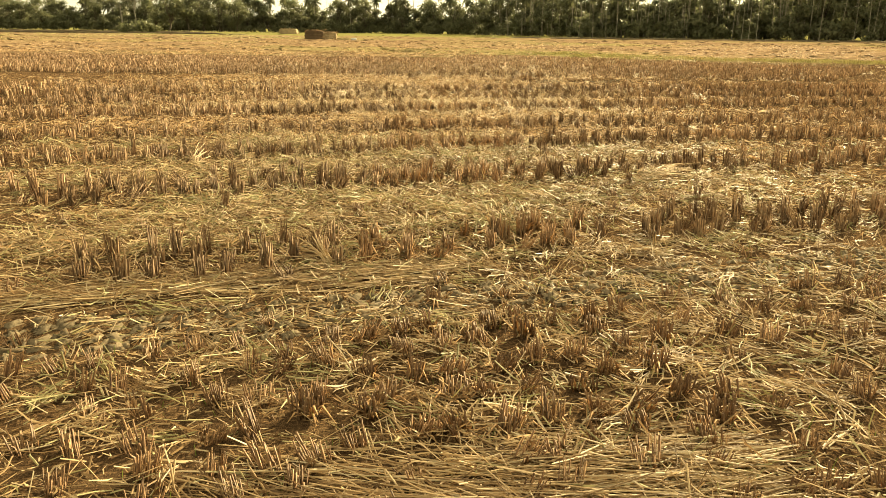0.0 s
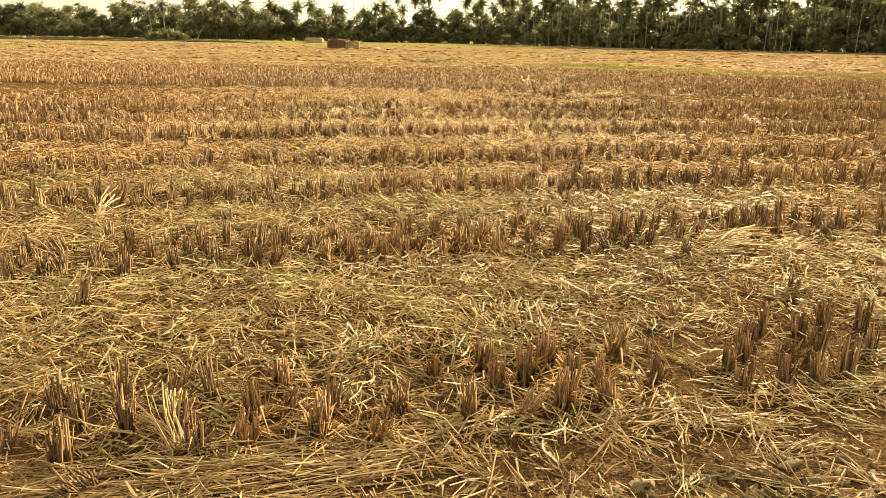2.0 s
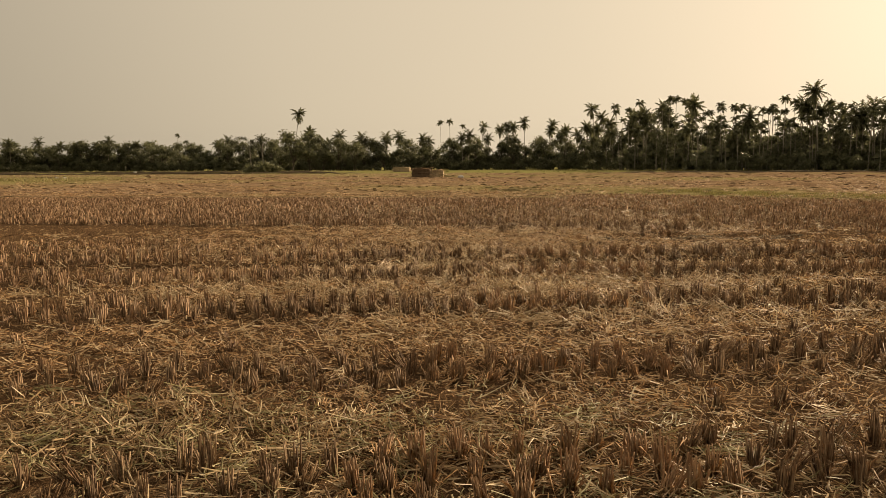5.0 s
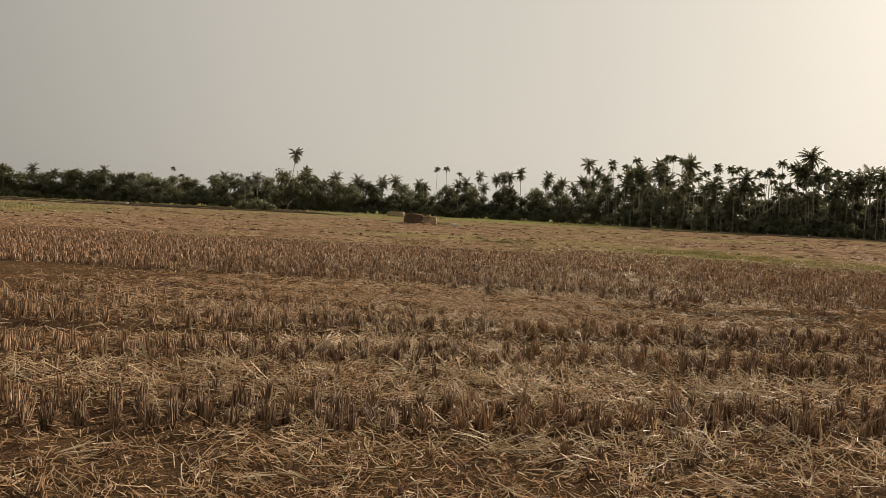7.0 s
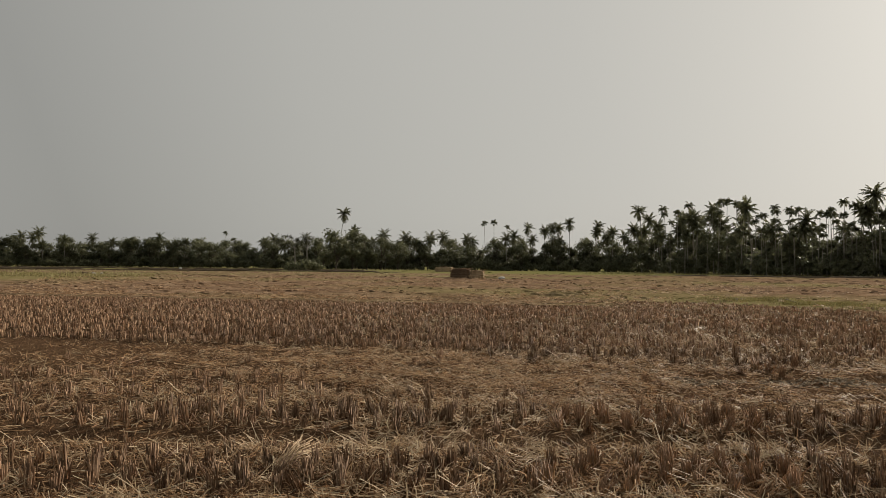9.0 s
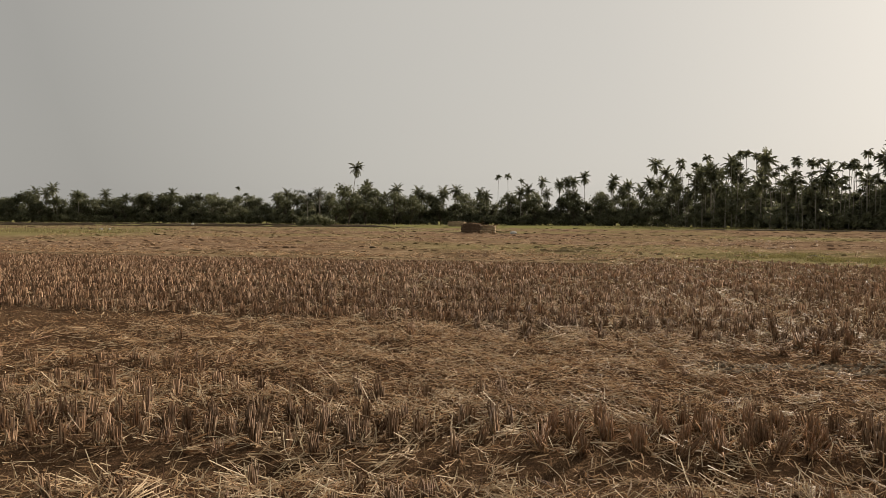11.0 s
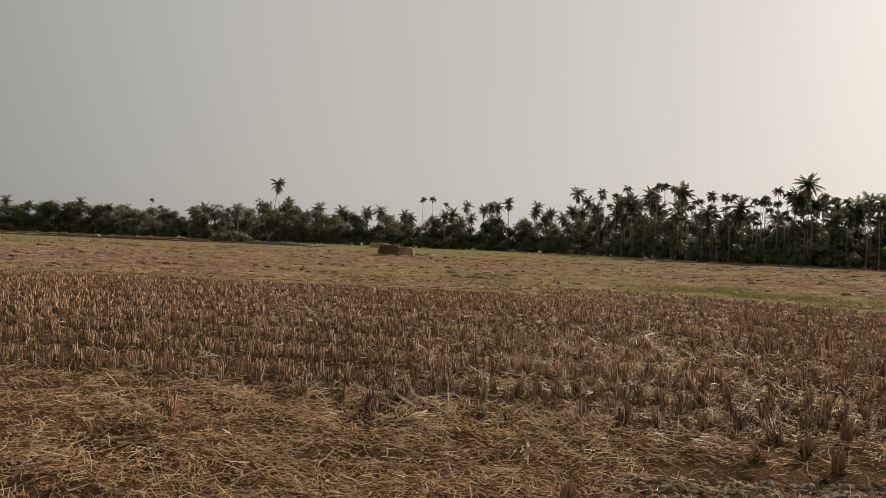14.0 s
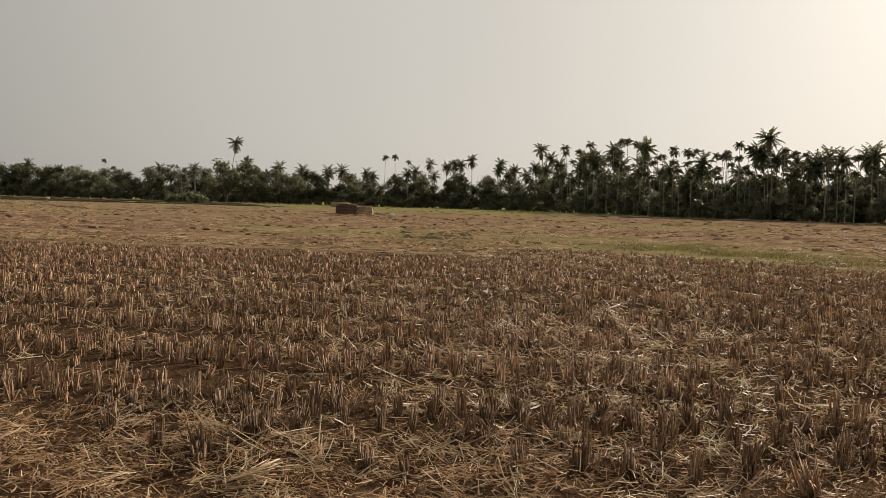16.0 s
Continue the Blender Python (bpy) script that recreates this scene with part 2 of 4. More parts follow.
def prisms(path, radius, cap=False, flat=1.0, lying=False):
    """Three-sided stalks; of lying ones the side on the soil is left open. path: (N, K, 3) points along each; radius: (N,) or (N, K)."""
    n, k, _ = path.shape
    flat = np.broadcast_to(np.asarray(flat, dtype=float).reshape(-1, 1), (n, 1))
    radius = np.broadcast_to(np.asarray(radius).reshape(n, -1), (n, k))
    d = path[:, -1] - path[:, 0]
    d = d / np.maximum(np.linalg.norm(d, axis=1, keepdims=True), 1e-9)
    ref = np.where(np.abs(d[:, 2:3]) > 0.8, np.array([[1.0, 0, 0]]), np.array([[0, 0, 1.0]]))
    a = np.cross(d, ref)
    a /= np.linalg.norm(a, axis=1, keepdims=True)
    b = np.cross(d, a)
    ring = []
    for j in range(3):
        w = 2 * np.pi * j / 3 + 0.5
        ring.append(path + radius[:, :, None] * (a * np.cos(w) + b * np.sin(w) * flat)[:, None, :])
    v = np.stack(ring, axis=2).reshape(-1, 3)             # n, k, 3
    base = (np.arange(n) * k * 3)[:, None, None]
    seg = (np.arange(k - 1) * 3)[None, :, None]
    j = np.arange(1 if lying else 0, 3)[None, None, :]
    j2 = (j + 1) % 3
    q = np.stack([base + seg + j, base + seg + j2, base + seg + 3 + j2, base + seg + 3 + j], axis=-1).reshape(-1, 4)
    t = None
    if cap:
        t = (np.arange(n) * k * 3)[:, None] + (k - 1) * 3 + np.arange(3)[None, :]
    return v, q, t


def joined(pieces):
    vs, qs, ts, o = [], [], [], 0
    for v, q, t in pieces:
        vs.append(v)
        qs.append(np.asarray(q) + o)
        if t is not None:
            ts.append(np.asarray(t) + o)
        o += len(v)
    return np.concatenate(vs), np.concatenate(qs), (np.concatenate(ts) if ts else None)


def part(name, me, parent, label=""):
    ob = new(name, me)
    ob.parent = parent
    if label:
        ob["label"] = label
    return ob


rng = np.random.default_rng(7)


def wave(x, y, f, seed):
    """Cheap smooth noise from a few sines."""
    r = np.random.default_rng(seed)
    z = 0
    for i in range(6):
        a, ph, k = r.uniform(0, 6.28), r.uniform(0, 6.28), f * r.uniform(0.6, 1.8)
        z = z + np.sin(k * (np.cos(a) * x + np.sin(a) * y) + ph)
    return z / 6


FALL_START, FALL = 22.0, 0.0105


def ground_z(x, y):
    """Height of the field: level where one walks, falling very gently towards the trees, lumpy all over."""
    x, y = np.asarray(x, dtype=float), np.asarray(y, dtype=float)
    r = np.sqrt(x * x + y * y)
    z = -FALL * np.clip(np.clip(y, None, 330) - FALL_START, 0, None)
    fade = np.clip((400 - r) / 100, 0, 1)
    lump = 0.02 * wave(x, y, 2.2, 1) + 0.018 * wave(x, y, 9, 2) + 0.011 * wave(x, y, 27, 3)
    heaped = np.clip((y - 0.2 * x - 17.2) / 0.5, 0, 1) * np.clip((21.8 - y) / 0.5, 0, 1)
    lump = lump + heaped * (0.055 * wave(x * 0.7, y, 5.5, 6) + 0.02 * wave(x, y, 14, 7))
    rut = y - 0.2 * x - 16.33
    lump = lump - 0.055 * np.exp(-(rut / 0.2) ** 2) * (y < 22)
    far = np.clip((y - 38) / 6, 0, 1)
    lump = lump + far * (0.16 * wave(x * 0.6, y, 1.6, 4) + 0.10 * wave(x * 0.7, y, 4.1, 5))
    return z + fade * lump


# ---------------------------------------------------------------- ground
def axis(fine_a, fine_b, step_, grow, back, end_a, end_b):
    v = list(np.arange(fine_a, fine_b, step_))
    s, p = step_, v[-1]
    while p < end_b:
        s *= grow
        p += s
        v.append(p)
    s, p, low = step_, v[0], []
    while p > end_a:
        s *= back
        p -= s
        low.append(p)
    return np.array(low[::-1] + v)


gx, gy = axis(-4.2, 4.2, 0.10, 1.10, 1.10, -3000, 3000), axis(1.0, 22.5, 0.10, 1.05, 1.25, -3000, 3500)
GX, GY = np.meshgrid(gx, gy)
gv = np.stack([GX, GY, ground_z(GX, GY)], axis=-1).reshape(-1, 3)
nx_, ny_ = len(gx), len(gy)
ii = (np.arange(ny_ - 1)[:, None] * nx_ + np.arange(nx_ - 1)[None, :]).ravel()
ground = new("ground", mesh_np("ground", gv, np.stack([ii, ii + 1, ii + nx_ + 1, ii + nx_], axis=1), None, M_SOIL, True))
tagged(ground, "harvested rice field of brown soil under trampled straw", "field", kind="structure")


# ---------------------------------------------------------------- rice stubble
def tuft(count, height, spread, lean, r0, seed, splay=0.07, uneven=0.16, blades=0, stray=0.08, skirt=0, rooted=False):
    """One hill of cut rice: stalks from a tight foot, cut off a hand's length up, with clinging sheaths and a skirt of dead leaves.
    rooted: all joined at the root, as the arrays of stalks and of leaves."""
    r = np.random.default_rng(seed)
    a, q = r.uniform(0, 2 * np.pi, count), np.sqrt(r.uniform(0.02, 1, count)) * spread
    oval = r.uniform(0.75, 1.3)
    foot = np.stack([q * np.cos(a) * oval, q * np.sin(a) / oval, np.full(count, -0.02)], axis=1)
    h = height * r.uniform(1 - uneven * 2.2, 1 + uneven, count)
    out = splay * r.uniform(-0.6, 1.8, count) + 0.01
    wild = r.random(count) < stray
    out = np.where(wild, out * 4.5 + 0.25, out)
    tip = foot + np.stack([h * (out * np.cos(a) + lean[0] + r.normal(0, 0.055, count)), h * (out * np.sin(a) + lean[1] + r.normal(0, 0.055, count)), h * np.where(wild, 0.75, 1.0)], axis=1)
    mid = (foot + tip) * 0.5 + np.stack([r.normal(0, 0.006, count), r.normal(0, 0.006, count), 0 * h], axis=1)
    fat = r.uniform(0.6, 1.45, (count, 1))
    if rooted or skirt:
        path, rad = np.stack([foot, mid, tip], axis=1), r0 * fat * np.array([[1.05, 1.0, 0.85]])
    else:
        path, rad = np.stack([foot, tip], axis=1), r0 * fat * np.array([[1.0, 0.85]])
    core = prisms(path, rad, cap=True)
    step = path.shape[1] * 3
    leaves = []
    if blades:
        # dry leaf sheaths, some clinging to the stalks, some bending out
        a, hh = r.uniform(0, 2 * np.pi, blades), height * r.uniform(0.35, 1.05, blades)
        way = np.stack([np.cos(a), np.sin(a), np.zeros(blades)], axis=1)
        loose = r.uniform(0.0, 1.0, blades) ** 2
        p0 = way * spread * 0.75
        p1 = p0 + way * (hh * (0.06 + 0.4 * loose))[:, None] + np.array([[lean[0], lean[1], 1.0]]) * (hh * 0.6)[:, None]
        p2 = p1 + way * (hh * (0.05 + 0.75 * loose))[:, None] + np.array([[0, 0, 1.0]]) * (hh * (0.4 - 0.95 * loose))[:, None]
        leaves.append(prisms(np.stack([p0, p1, p2], axis=1), np.stack([np.full(blades, r0 * 1.3), np.full(blades, r0 * 1.5), np.full(blades, r0 * 0.4)], axis=1), flat=0.2))
    if skirt:
        a, ln = r.uniform(0, 2 * np.pi, skirt), height * r.uniform(0.25, 0.75, skirt)
        way = np.stack([np.cos(a), np.sin(a), np.zeros(skirt)], axis=1)
        p0 = way * spread * 0.5 + np.array([[0, 0, 0.012]])
        p1 = p0 + way * (ln * 0.55)[:, None] + np.array([[0, 0, 1.0]]) * (ln * r.uniform(0.05, 0.4, skirt))[:, None]
        p2 = p1 + way * (ln * 0.5)[:, None] + np.array([[0, 0, 1.0]]) * (ln * r.uniform(-0.3, 0.2, skirt))[:, None]
        leaves.append(prisms(np.stack([p0, p1, p2], axis=1), np.stack([np.full(skirt, r0 * 1.2), np.full(skirt, r0 * 1.3), np.full(skirt, r0 * 0.4)], axis=1), flat=0.25))
    if not rooted:
        return joined([core, *leaves])

    def root(v, q, t, per):
        n = len(v)
        at = np.arange(0, n, per)
        cone = np.stack([at, at + 1, np.full(len(at), n)], axis=1)
        return np.concatenate([v, [[0, 0, -0.05]]]), q, cone if t is None else np.concatenate([t, cone])

    v, q, _ = joined(leaves)
    return root(*core, step), root(v, q, None, 9)


def tilted(most):
    return random.uniform(-most, most), random.uniform(-most, most)


STAND = [tuft(22, 0.175, 0.030, tilted(0.12), 0.0044, 100 + i, 0.025, blades=6, stray=0.06, uneven=0.2) for i in range(14)]
LEANT = [tuft(18, 0.155, 0.035, tilted(0.6), 0.0044, 140 + i, 0.16, blades=6, uneven=0.2) for i in range(3)]
LOW = [tuft(24, 0.09, 0.042, tilted(0.35), 0.0036, 160 + i, 0.10, 0.3, blades=5, stray=0.03) for i in range(10)]
STAND_MID = [tuft(12, 0.175, 0.034, tilted(0.14), 0.0066, 180 + i, 0.03, blades=3, uneven=0.2) for i in range(8)]
LOW_MID = [tuft(9, 0.09, 0.055, tilted(0.5), 0.006, 200 + i, 0.45) for i in range(6)]
STAND_FAR = [tuft(7, 0.175, 0.036, tilted(0.18), 0.0115, 220 + i, 0.03, stray=0.03) for i in range(8)]

# each row of hills: its y where x = 0, share of hills left, height, and whether it was driven over; limits in x
ROWS_OF_HILLS = []


def band(first, last, gap, share, height, low=0.0, x0=-60, x1=60):
    c = first
    while c <= last + 1e-6:
        ROWS_OF_HILLS.append((c, share, height, low, x0, x1))
        c += gap


band(1.2, 3.5, 0.25, 0.74, 1.1, 1.0)
band(3.85, 4.4, 0.28, 0.10, 0.8, 1.0)
band(4.62, 5.20, 0.24, 0.95, 1.0, 0.10)
band(5.45, 6.6, 0.28, 0.16, 0.85, 0.8)
band(6.92, 7.45, 0.24, 1.0, 1.02, 0.06)
band(7.75, 8.5, 0.28, 0.15, 0.8, 0.8)
band(8.78, 9.30, 0.24, 1.0, 0.95, 0.06)
band(9.6, 10.3, 0.28, 0.15, 0.8, 0.8)
band(10.6, 11.12, 0.25, 0.95, 0.88, 0.14)
band(11.45, 12.5, 0.30, 0.22, 0.8, 0.8)
band(12.85, 13.45, 0.20, 1.0, 0.95, 0.10)
band(13.75, 14.6, 0.28, 0.18, 0.8, 0.8)
band(14.90, 15.50, 0.20, 1.0, 0.92, 0.10)
band(15.75, 16.0, 0.25, 0.25, 0.8, 0.7)
band(16.70, 17.30, 0.20, 1.0, 0.94, 0.10)
band(17.95, 18.22, 0.25, 0.92, 0.85, 0.2, -60, -0.7)
band(18.95, 19.2, 0.25, 0.75, 0.7, 0.3, -60, -3.4)
band(17.6, 21.0, 0.30, 0.06, 0.8, 0.8, -1.2, 60)
band(19.5, 21.0, 0.30, 0.06, 0.8, 0.8, -60, -1.2)


def slant(c):
    return 0.30 - 0.105 * min(max((c - 5) / 12, 0), 1.2)


hills = []                                   # x, y, height, low
for c, share, height, low, x0, x1 in ROWS_OF_HILLS:
    s = slant(c)
    half = 3.2 + 0.72 * c + 3
    lo, hi = max(-half * 1.05, x0), min(half * 0.85, x1)
    x = lo + rng.uniform(0, 0.2)
    while x < hi:
        if rng.random() < share * (0.75 + 0.5 * (wave(np.array(x), np.array(c), 0.9, 11) > -0.25)):
            hills.append((x + rng.normal(0, 0.03), c + s * x + rng.normal(0, 0.035), height * rng.uniform(0.8, 1.15), 1.0 if rng.random() < low else 0.0))
        x += rng.uniform(0.16, 0.23)
# the large uncut-over block beyond the straw swath: rows across on one side, running away on the other
BANDS = [(21.65, 1.0), (22.9, 0.98), (24.3, 0.9), (25.6, 0.9), (26.7, 0.85), (27.8, 0.85), (29.2, 0.8), (30.5, 0.78), (31.7, 0.72), (32.9, 0.68), (34.2, 0.6), (35.4, 0.55)]
for _ in range(34):                          # stragglers before the block
    hx = rng.uniform(-1.7, 2.2)
    hills.append((hx, 21.5 - rng.uniform(0.0, 0.6), rng.uniform(0.7, 1.05), 1.0 if rng.random() < 0.2 else 0.0))
for i, (yb, tall) in enumerate(BANDS):
    end = BANDS[i + 1][0] if i + 1 < len(BANDS) else yb + 0.8
    y = yb
    while y < end - 0.12:
        standing = y < yb + 0.6
        x = -0.66 * (y - 10) - 8 + rng.uniform(0, 0.2)
        while x < 1.9:
            # between the bands little is left, more where the two ways of cutting meet
            share = 0.95 if standing else min(max((x + 3.0) / 4.5, 0.30), 0.75)
            if 26.5 < y < 30.5 and x > -6:
                share *= 0.75
            yy = y + 0.2 * float(wave(np.array(x), np.array(0.4 * y), 0.45, 12)) - 0.05 * max(x, -3) + rng.normal(0, 0.03)
            if rng.random() < share:
                hills.append((x + rng.normal(0, 0.025), yy, rng.uniform(0.72, 1.0) * tall * (1.0 if standing else 0.6), 1.0 if rng.random() < (0.05 if standing else 0.5) else 0.0))
            x += rng.uniform(0.14, 0.21)
        y += 0.23
# the other way of cutting: fives of rows that swing off towards the sun's side
v_row, count_row = 7.4, 0
while v_row < 31:
    share = (0.95, 0.92, 0.92, 0.9, 0.85, 0.10, 0.08)[count_row % 7]
    u = -34.0
    while u < 6:
        vv = v_row + 0.010 * (u + 14) ** 2 - 0.9 + 0.10 * float(wave(np.array(u), np.array(v_row), 0.8, 16))
        xx, y = 0.62 * u + 0.785 * vv + 7.6, -0.785 * u + 0.62 * vv + 1.2
        if 21.3 < y < 40 and xx > 1.6 - 0.05 * (y - 22) + rng.normal(0, 0.35) and xx < 24 - (y - 22) * 1.1 and y > 10 + (xx - 3) / 0.72:
            if rng.random() < share * (1.0 if wave(np.array(xx), np.array(y), 0.8, 14) > -0.4 else 0.55):
                hills.append((xx + rng.normal(0, 0.03), y + rng.normal(0, 0.03), rng.uniform(0.55, 1.0) * (1.0 if y < 29 else 0.75), 1.0 if rng.random() < 0.15 else 0.0))
        u += rng.uniform(0.15, 0.22)
    count_row += 1
    v_row += (0.22, 0.22, 0.22, 0.22, 0.25, 0.25, 0.25)[count_row % 7 - 1]
hills = np.array(hills)


def way_x(y):
    """The walker's line."""
    return np.interp(y, [0, 2.8, 9, 12.5, 17.4], [0.0, 0.3, 0.05, 0.1, 0.6])


def place_tufts(variants, sel):
    """Copies of the variants at the given hills, as one joined mesh's arrays."""
    out, pick = [], rng.integers(0, len(variants), len(sel))
    for k, (v, q, t) in enumerate(variants):
        s = sel[pick == k]
        if not len(s):
            continue
        a = rng.uniform(0, 2 * np.pi, len(s))
        ca, sa = np.cos(a)[:, None], np.sin(a)[:, None]
        wide = rng.uniform(0.8, 1.25, (len(s), 1))
        xx = (v[None, :, 0] * ca - v[None, :, 1] * sa) * wide + s[:, 0:1]
        yy = (v[None, :, 0] * sa + v[None, :, 1] * ca) * wide + s[:, 1:2]
        zz = v[None, :, 2] * s[:, 2:3] + ground_z(s[:, 0], s[:, 1])[:, None]
        vv = np.stack([xx, yy, zz], axis=-1).reshape(-1, 3)
        off = (np.arange(len(s)) * len(v))[:, None, None]
        out.append((vv, (q[None] + off).reshape(-1, 4), (t[None] + off).reshape(-1, 3)))
    return joined(out)


side = np.abs(hills[:, 0] - way_x(hills[:, 1]))
ahead = hills[:, 1]
# depth at which a hill is first and best seen: those beside the walked line are near
nearness = np.where(ahead < 20.5, side * 1.2 + 1.2, np.hypot(side, ahead - 17.4))
order = np.argsort(nearness + (ahead < 2.4) * 5)
single = np.zeros(len(hills), bool)
single[order[:300]] = True
low_f = hills[:, 3] > 0.5
near_f = (nearness < 5.2) & ~single
mid_f = (nearness >= 5.2) & (nearness < 11) & ~single
far_f = (nearness >= 11) & ~single


# ---------------------------------------------------------------- loose straw
def straws(px, py, length, rad, lift, tilt=0.12, azimuth=None, bend=0.25, seg=3, flat=0.5):
    n = len(px)
    a = rng.uniform(0, 2 * np.pi, n) if azimuth is None else azimuth
    t = rng.normal(0, tilt, n)
    d = np.stack([np.cos(a) * np.cos(t), np.sin(a) * np.cos(t), np.sin(t)], axis=1)
    sidev = np.stack([-np.sin(a), np.cos(a), np.zeros(n)], axis=1)
    k = rng.normal(0, bend, n) if np.isscalar(bend) else bend
    s = np.linspace(-0.5, 0.5, seg)
    c = np.stack([px, py, ground_z(px, py) + lift + np.abs(np.sin(t)) * length * 0.45 + rad], axis=1)
    path = c[:, None, :] + d[:, None, :] * (s[None, :, None] * length[:, None, None]) + sidev[:, None, :] * ((0.25 - s ** 2)[None, :, None] * (k * length)[:, None, None])
    return prisms(path, rad, flat=flat, lying=True)


def ribbons(px, py, length, wide, lift, tilt, azimuth, curl):
    """Flat dry leaf blades: twisted strips lying on the litter."""
    n = len(px)
    t = rng.normal(0, 1, n) * tilt
    d = np.stack([np.cos(azimuth) * np.cos(t), np.sin(azimuth) * np.cos(t), np.sin(t)], axis=1)
    sidev = np.stack([-np.sin(azimuth), np.cos(azimuth), np.zeros(n)], axis=1)
    up = np.array([[0, 0, 1.0]])
    c = np.stack([px, py, ground_z(px, py) + lift + np.abs(np.sin(t)) * length * 0.45 + 0.003], axis=1)
    rows = []
    roll = rng.uniform(-1.2, 1.2, n)
    for s, w in ((-0.5, 0.7), (0.0, 1.0), (0.5, 0.25)):
        mid = c + d * (s * length)[:, None] + sidev * ((0.25 - s * s) * curl * length)[:, None]
        r = roll + s * rng.normal(0, 1.0, n)
        half = (sidev * np.cos(r)[:, None] + up * np.sin(r)[:, None]) * (wide * w)[:, None]
        rows += [mid - half, mid + half]
    v = np.stack(rows, axis=1).reshape(-1, 3)
    k = (np.arange(n) * 6)[:, None, None] + np.array([(0, 1, 3, 2), (2, 3, 5, 4)])[None]
    return v, k.reshape(-1, 4), None


def cover(x, y):
    """How much loose straw lies at a place, 0 to 1: thick between the standing bands, thin in the wheel tracks."""
    c = y - (0.30 - 0.105 * np.clip((y - 5) / 12, 0, 1.2)) * x
    v = np.full(np.shape(x), 0.42)
    for a, b, w in ((1.0, 2.0, 0.62), (2.0, 3.5, 0.42), (3.5, 4.25, 0.27), (4.3, 4.6, 0.7), (5.2, 6.85, 0.9), (7.5, 8.7, 0.95), (9.35, 10.5, 0.9), (11.2, 12.8, 0.9), (13.5, 14.9, 0.85), (15.5, 16.05, 0.7), (16.05, 16.62, 0.30), (17.3, 21.4, 0.95)):
        v = np.where((c > a) & (c <= b), w, v)
    v = np.where((x > 0.9) & (y > 18.6) & (y < 20.9), 0.78, v)
    v = np.where((x > 0.9) & (y - 0.15 * x > 19.1) & (y - 0.15 * x < 19.95), 0.22, v)
    # straw thinned left in the block: dark soil stands in for shaded row gaps
    v = np.where(y > 21.9, np.where(x < -1.5, 0.22, np.clip(0.22 + 0.25 * (x + 1.5), 0, 0.9)), v)
    v = np.where((y > 26.5) & (y < 30.5) & (x < 2), 0.75, v)
    return np.clip(v * (1 + 0.5 * wave(x, y, 1.7, 21)), 0.04, 1.0)


def scatter(n, wide, y0, y1, grow=0.0):
    y = rng.uniform(y0, y1, n)
    x = way_x(y) - 0.08 * (y - 2) + rng.normal(0, 1, n) * wide * (1 + grow * (y - y0))
    y = y + rng.normal(0, 0.25, n)
    keep = rng.random(n) < cover(x, y)
    return x[keep], y[keep]


def litter(name, label, n, wide, y0, y1, l0, l1, r0, r1, heap, mat, grow=0.0, tilt=0.13, wisp=0.28, flat=False, broad=1.9, aside=0.0):
    """Strewn straw: combed wisps of long culms, broken bits and curled leaf blades."""
    x, y = scatter(n, wide, y0, y1, grow)
    off = np.abs(x - way_x(y)) > aside
    x, y = x[off], y[off]
    m = len(x)
    swirl = 1.3 * wave(x, y, 0.8, 31) + rng.normal(0, 0.7, m) + np.where(rng.random(m) < 0.4, rng.uniform(0, 3.14, m), 0)
    # part of the straw lies in wisps that share one direction
    in_wisp = rng.random(m) < wisp
    heads = max(int(m * wisp / 11), 1)
    hx, hy, ha = x[:heads].copy(), y[:heads].copy(), swirl[:heads].copy()
    w = rng.integers(0, heads, m)
    swirl = np.where(in_wisp, ha[w] + rng.normal(0, 0.22, m), swirl)
    u, v_ = rng.normal(0, 0.07, m), rng.normal(0, 0.035, m)
    x = np.where(in_wisp, hx[w] + u * np.cos(ha[w]) - v_ * np.sin(ha[w]), x)
    y = np.where(in_wisp, hy[w] + u * np.sin(ha[w]) + v_ * np.cos(ha[w]), y)
    sort = rng.random(m)
    culm, blade = in_wisp & (sort < 0.8) | (sort < 0.12), sort > 0.80
    culm &= ~blade
    length = rng.uniform(l0, l1, m) * np.where(culm, 1.0, np.where(blade, 0.6, 0.42))
    rad = rng.uniform(r0, r1, m)
    curve = np.where(blade, 0.55, 0.32) * rng.normal(0, 1, m)
    lift = rng.uniform(0, 1, m) ** 1.5 * heap * cover(x, y) * np.where(in_wisp, 1.15, 1.0)
    lean = tilt * np.where(culm, 0.8, 1.9)
    pieces = []
    if flat:                                 # far from the walked line every piece is a strip
        blade = np.ones(m, bool)
    for f, k in ((culm & ~blade, 3), (~culm & ~blade, 2)):
        if not f.any():
            continue
        pieces.append(straws(x[f], y[f], length[f], rad[f], lift[f], lean[f], swirl[f], curve[f], k, 0.6))
    f = blade
    pieces.append(ribbons(x[f], y[f], length[f], rad[f] * broad, lift[f], lean[f], swirl[f], curve[f]))
    v, q, t = joined(pieces)
    return tagged(new(name, mesh_np(name, v, q, None, mat)), label, "straw", kind="stuff")


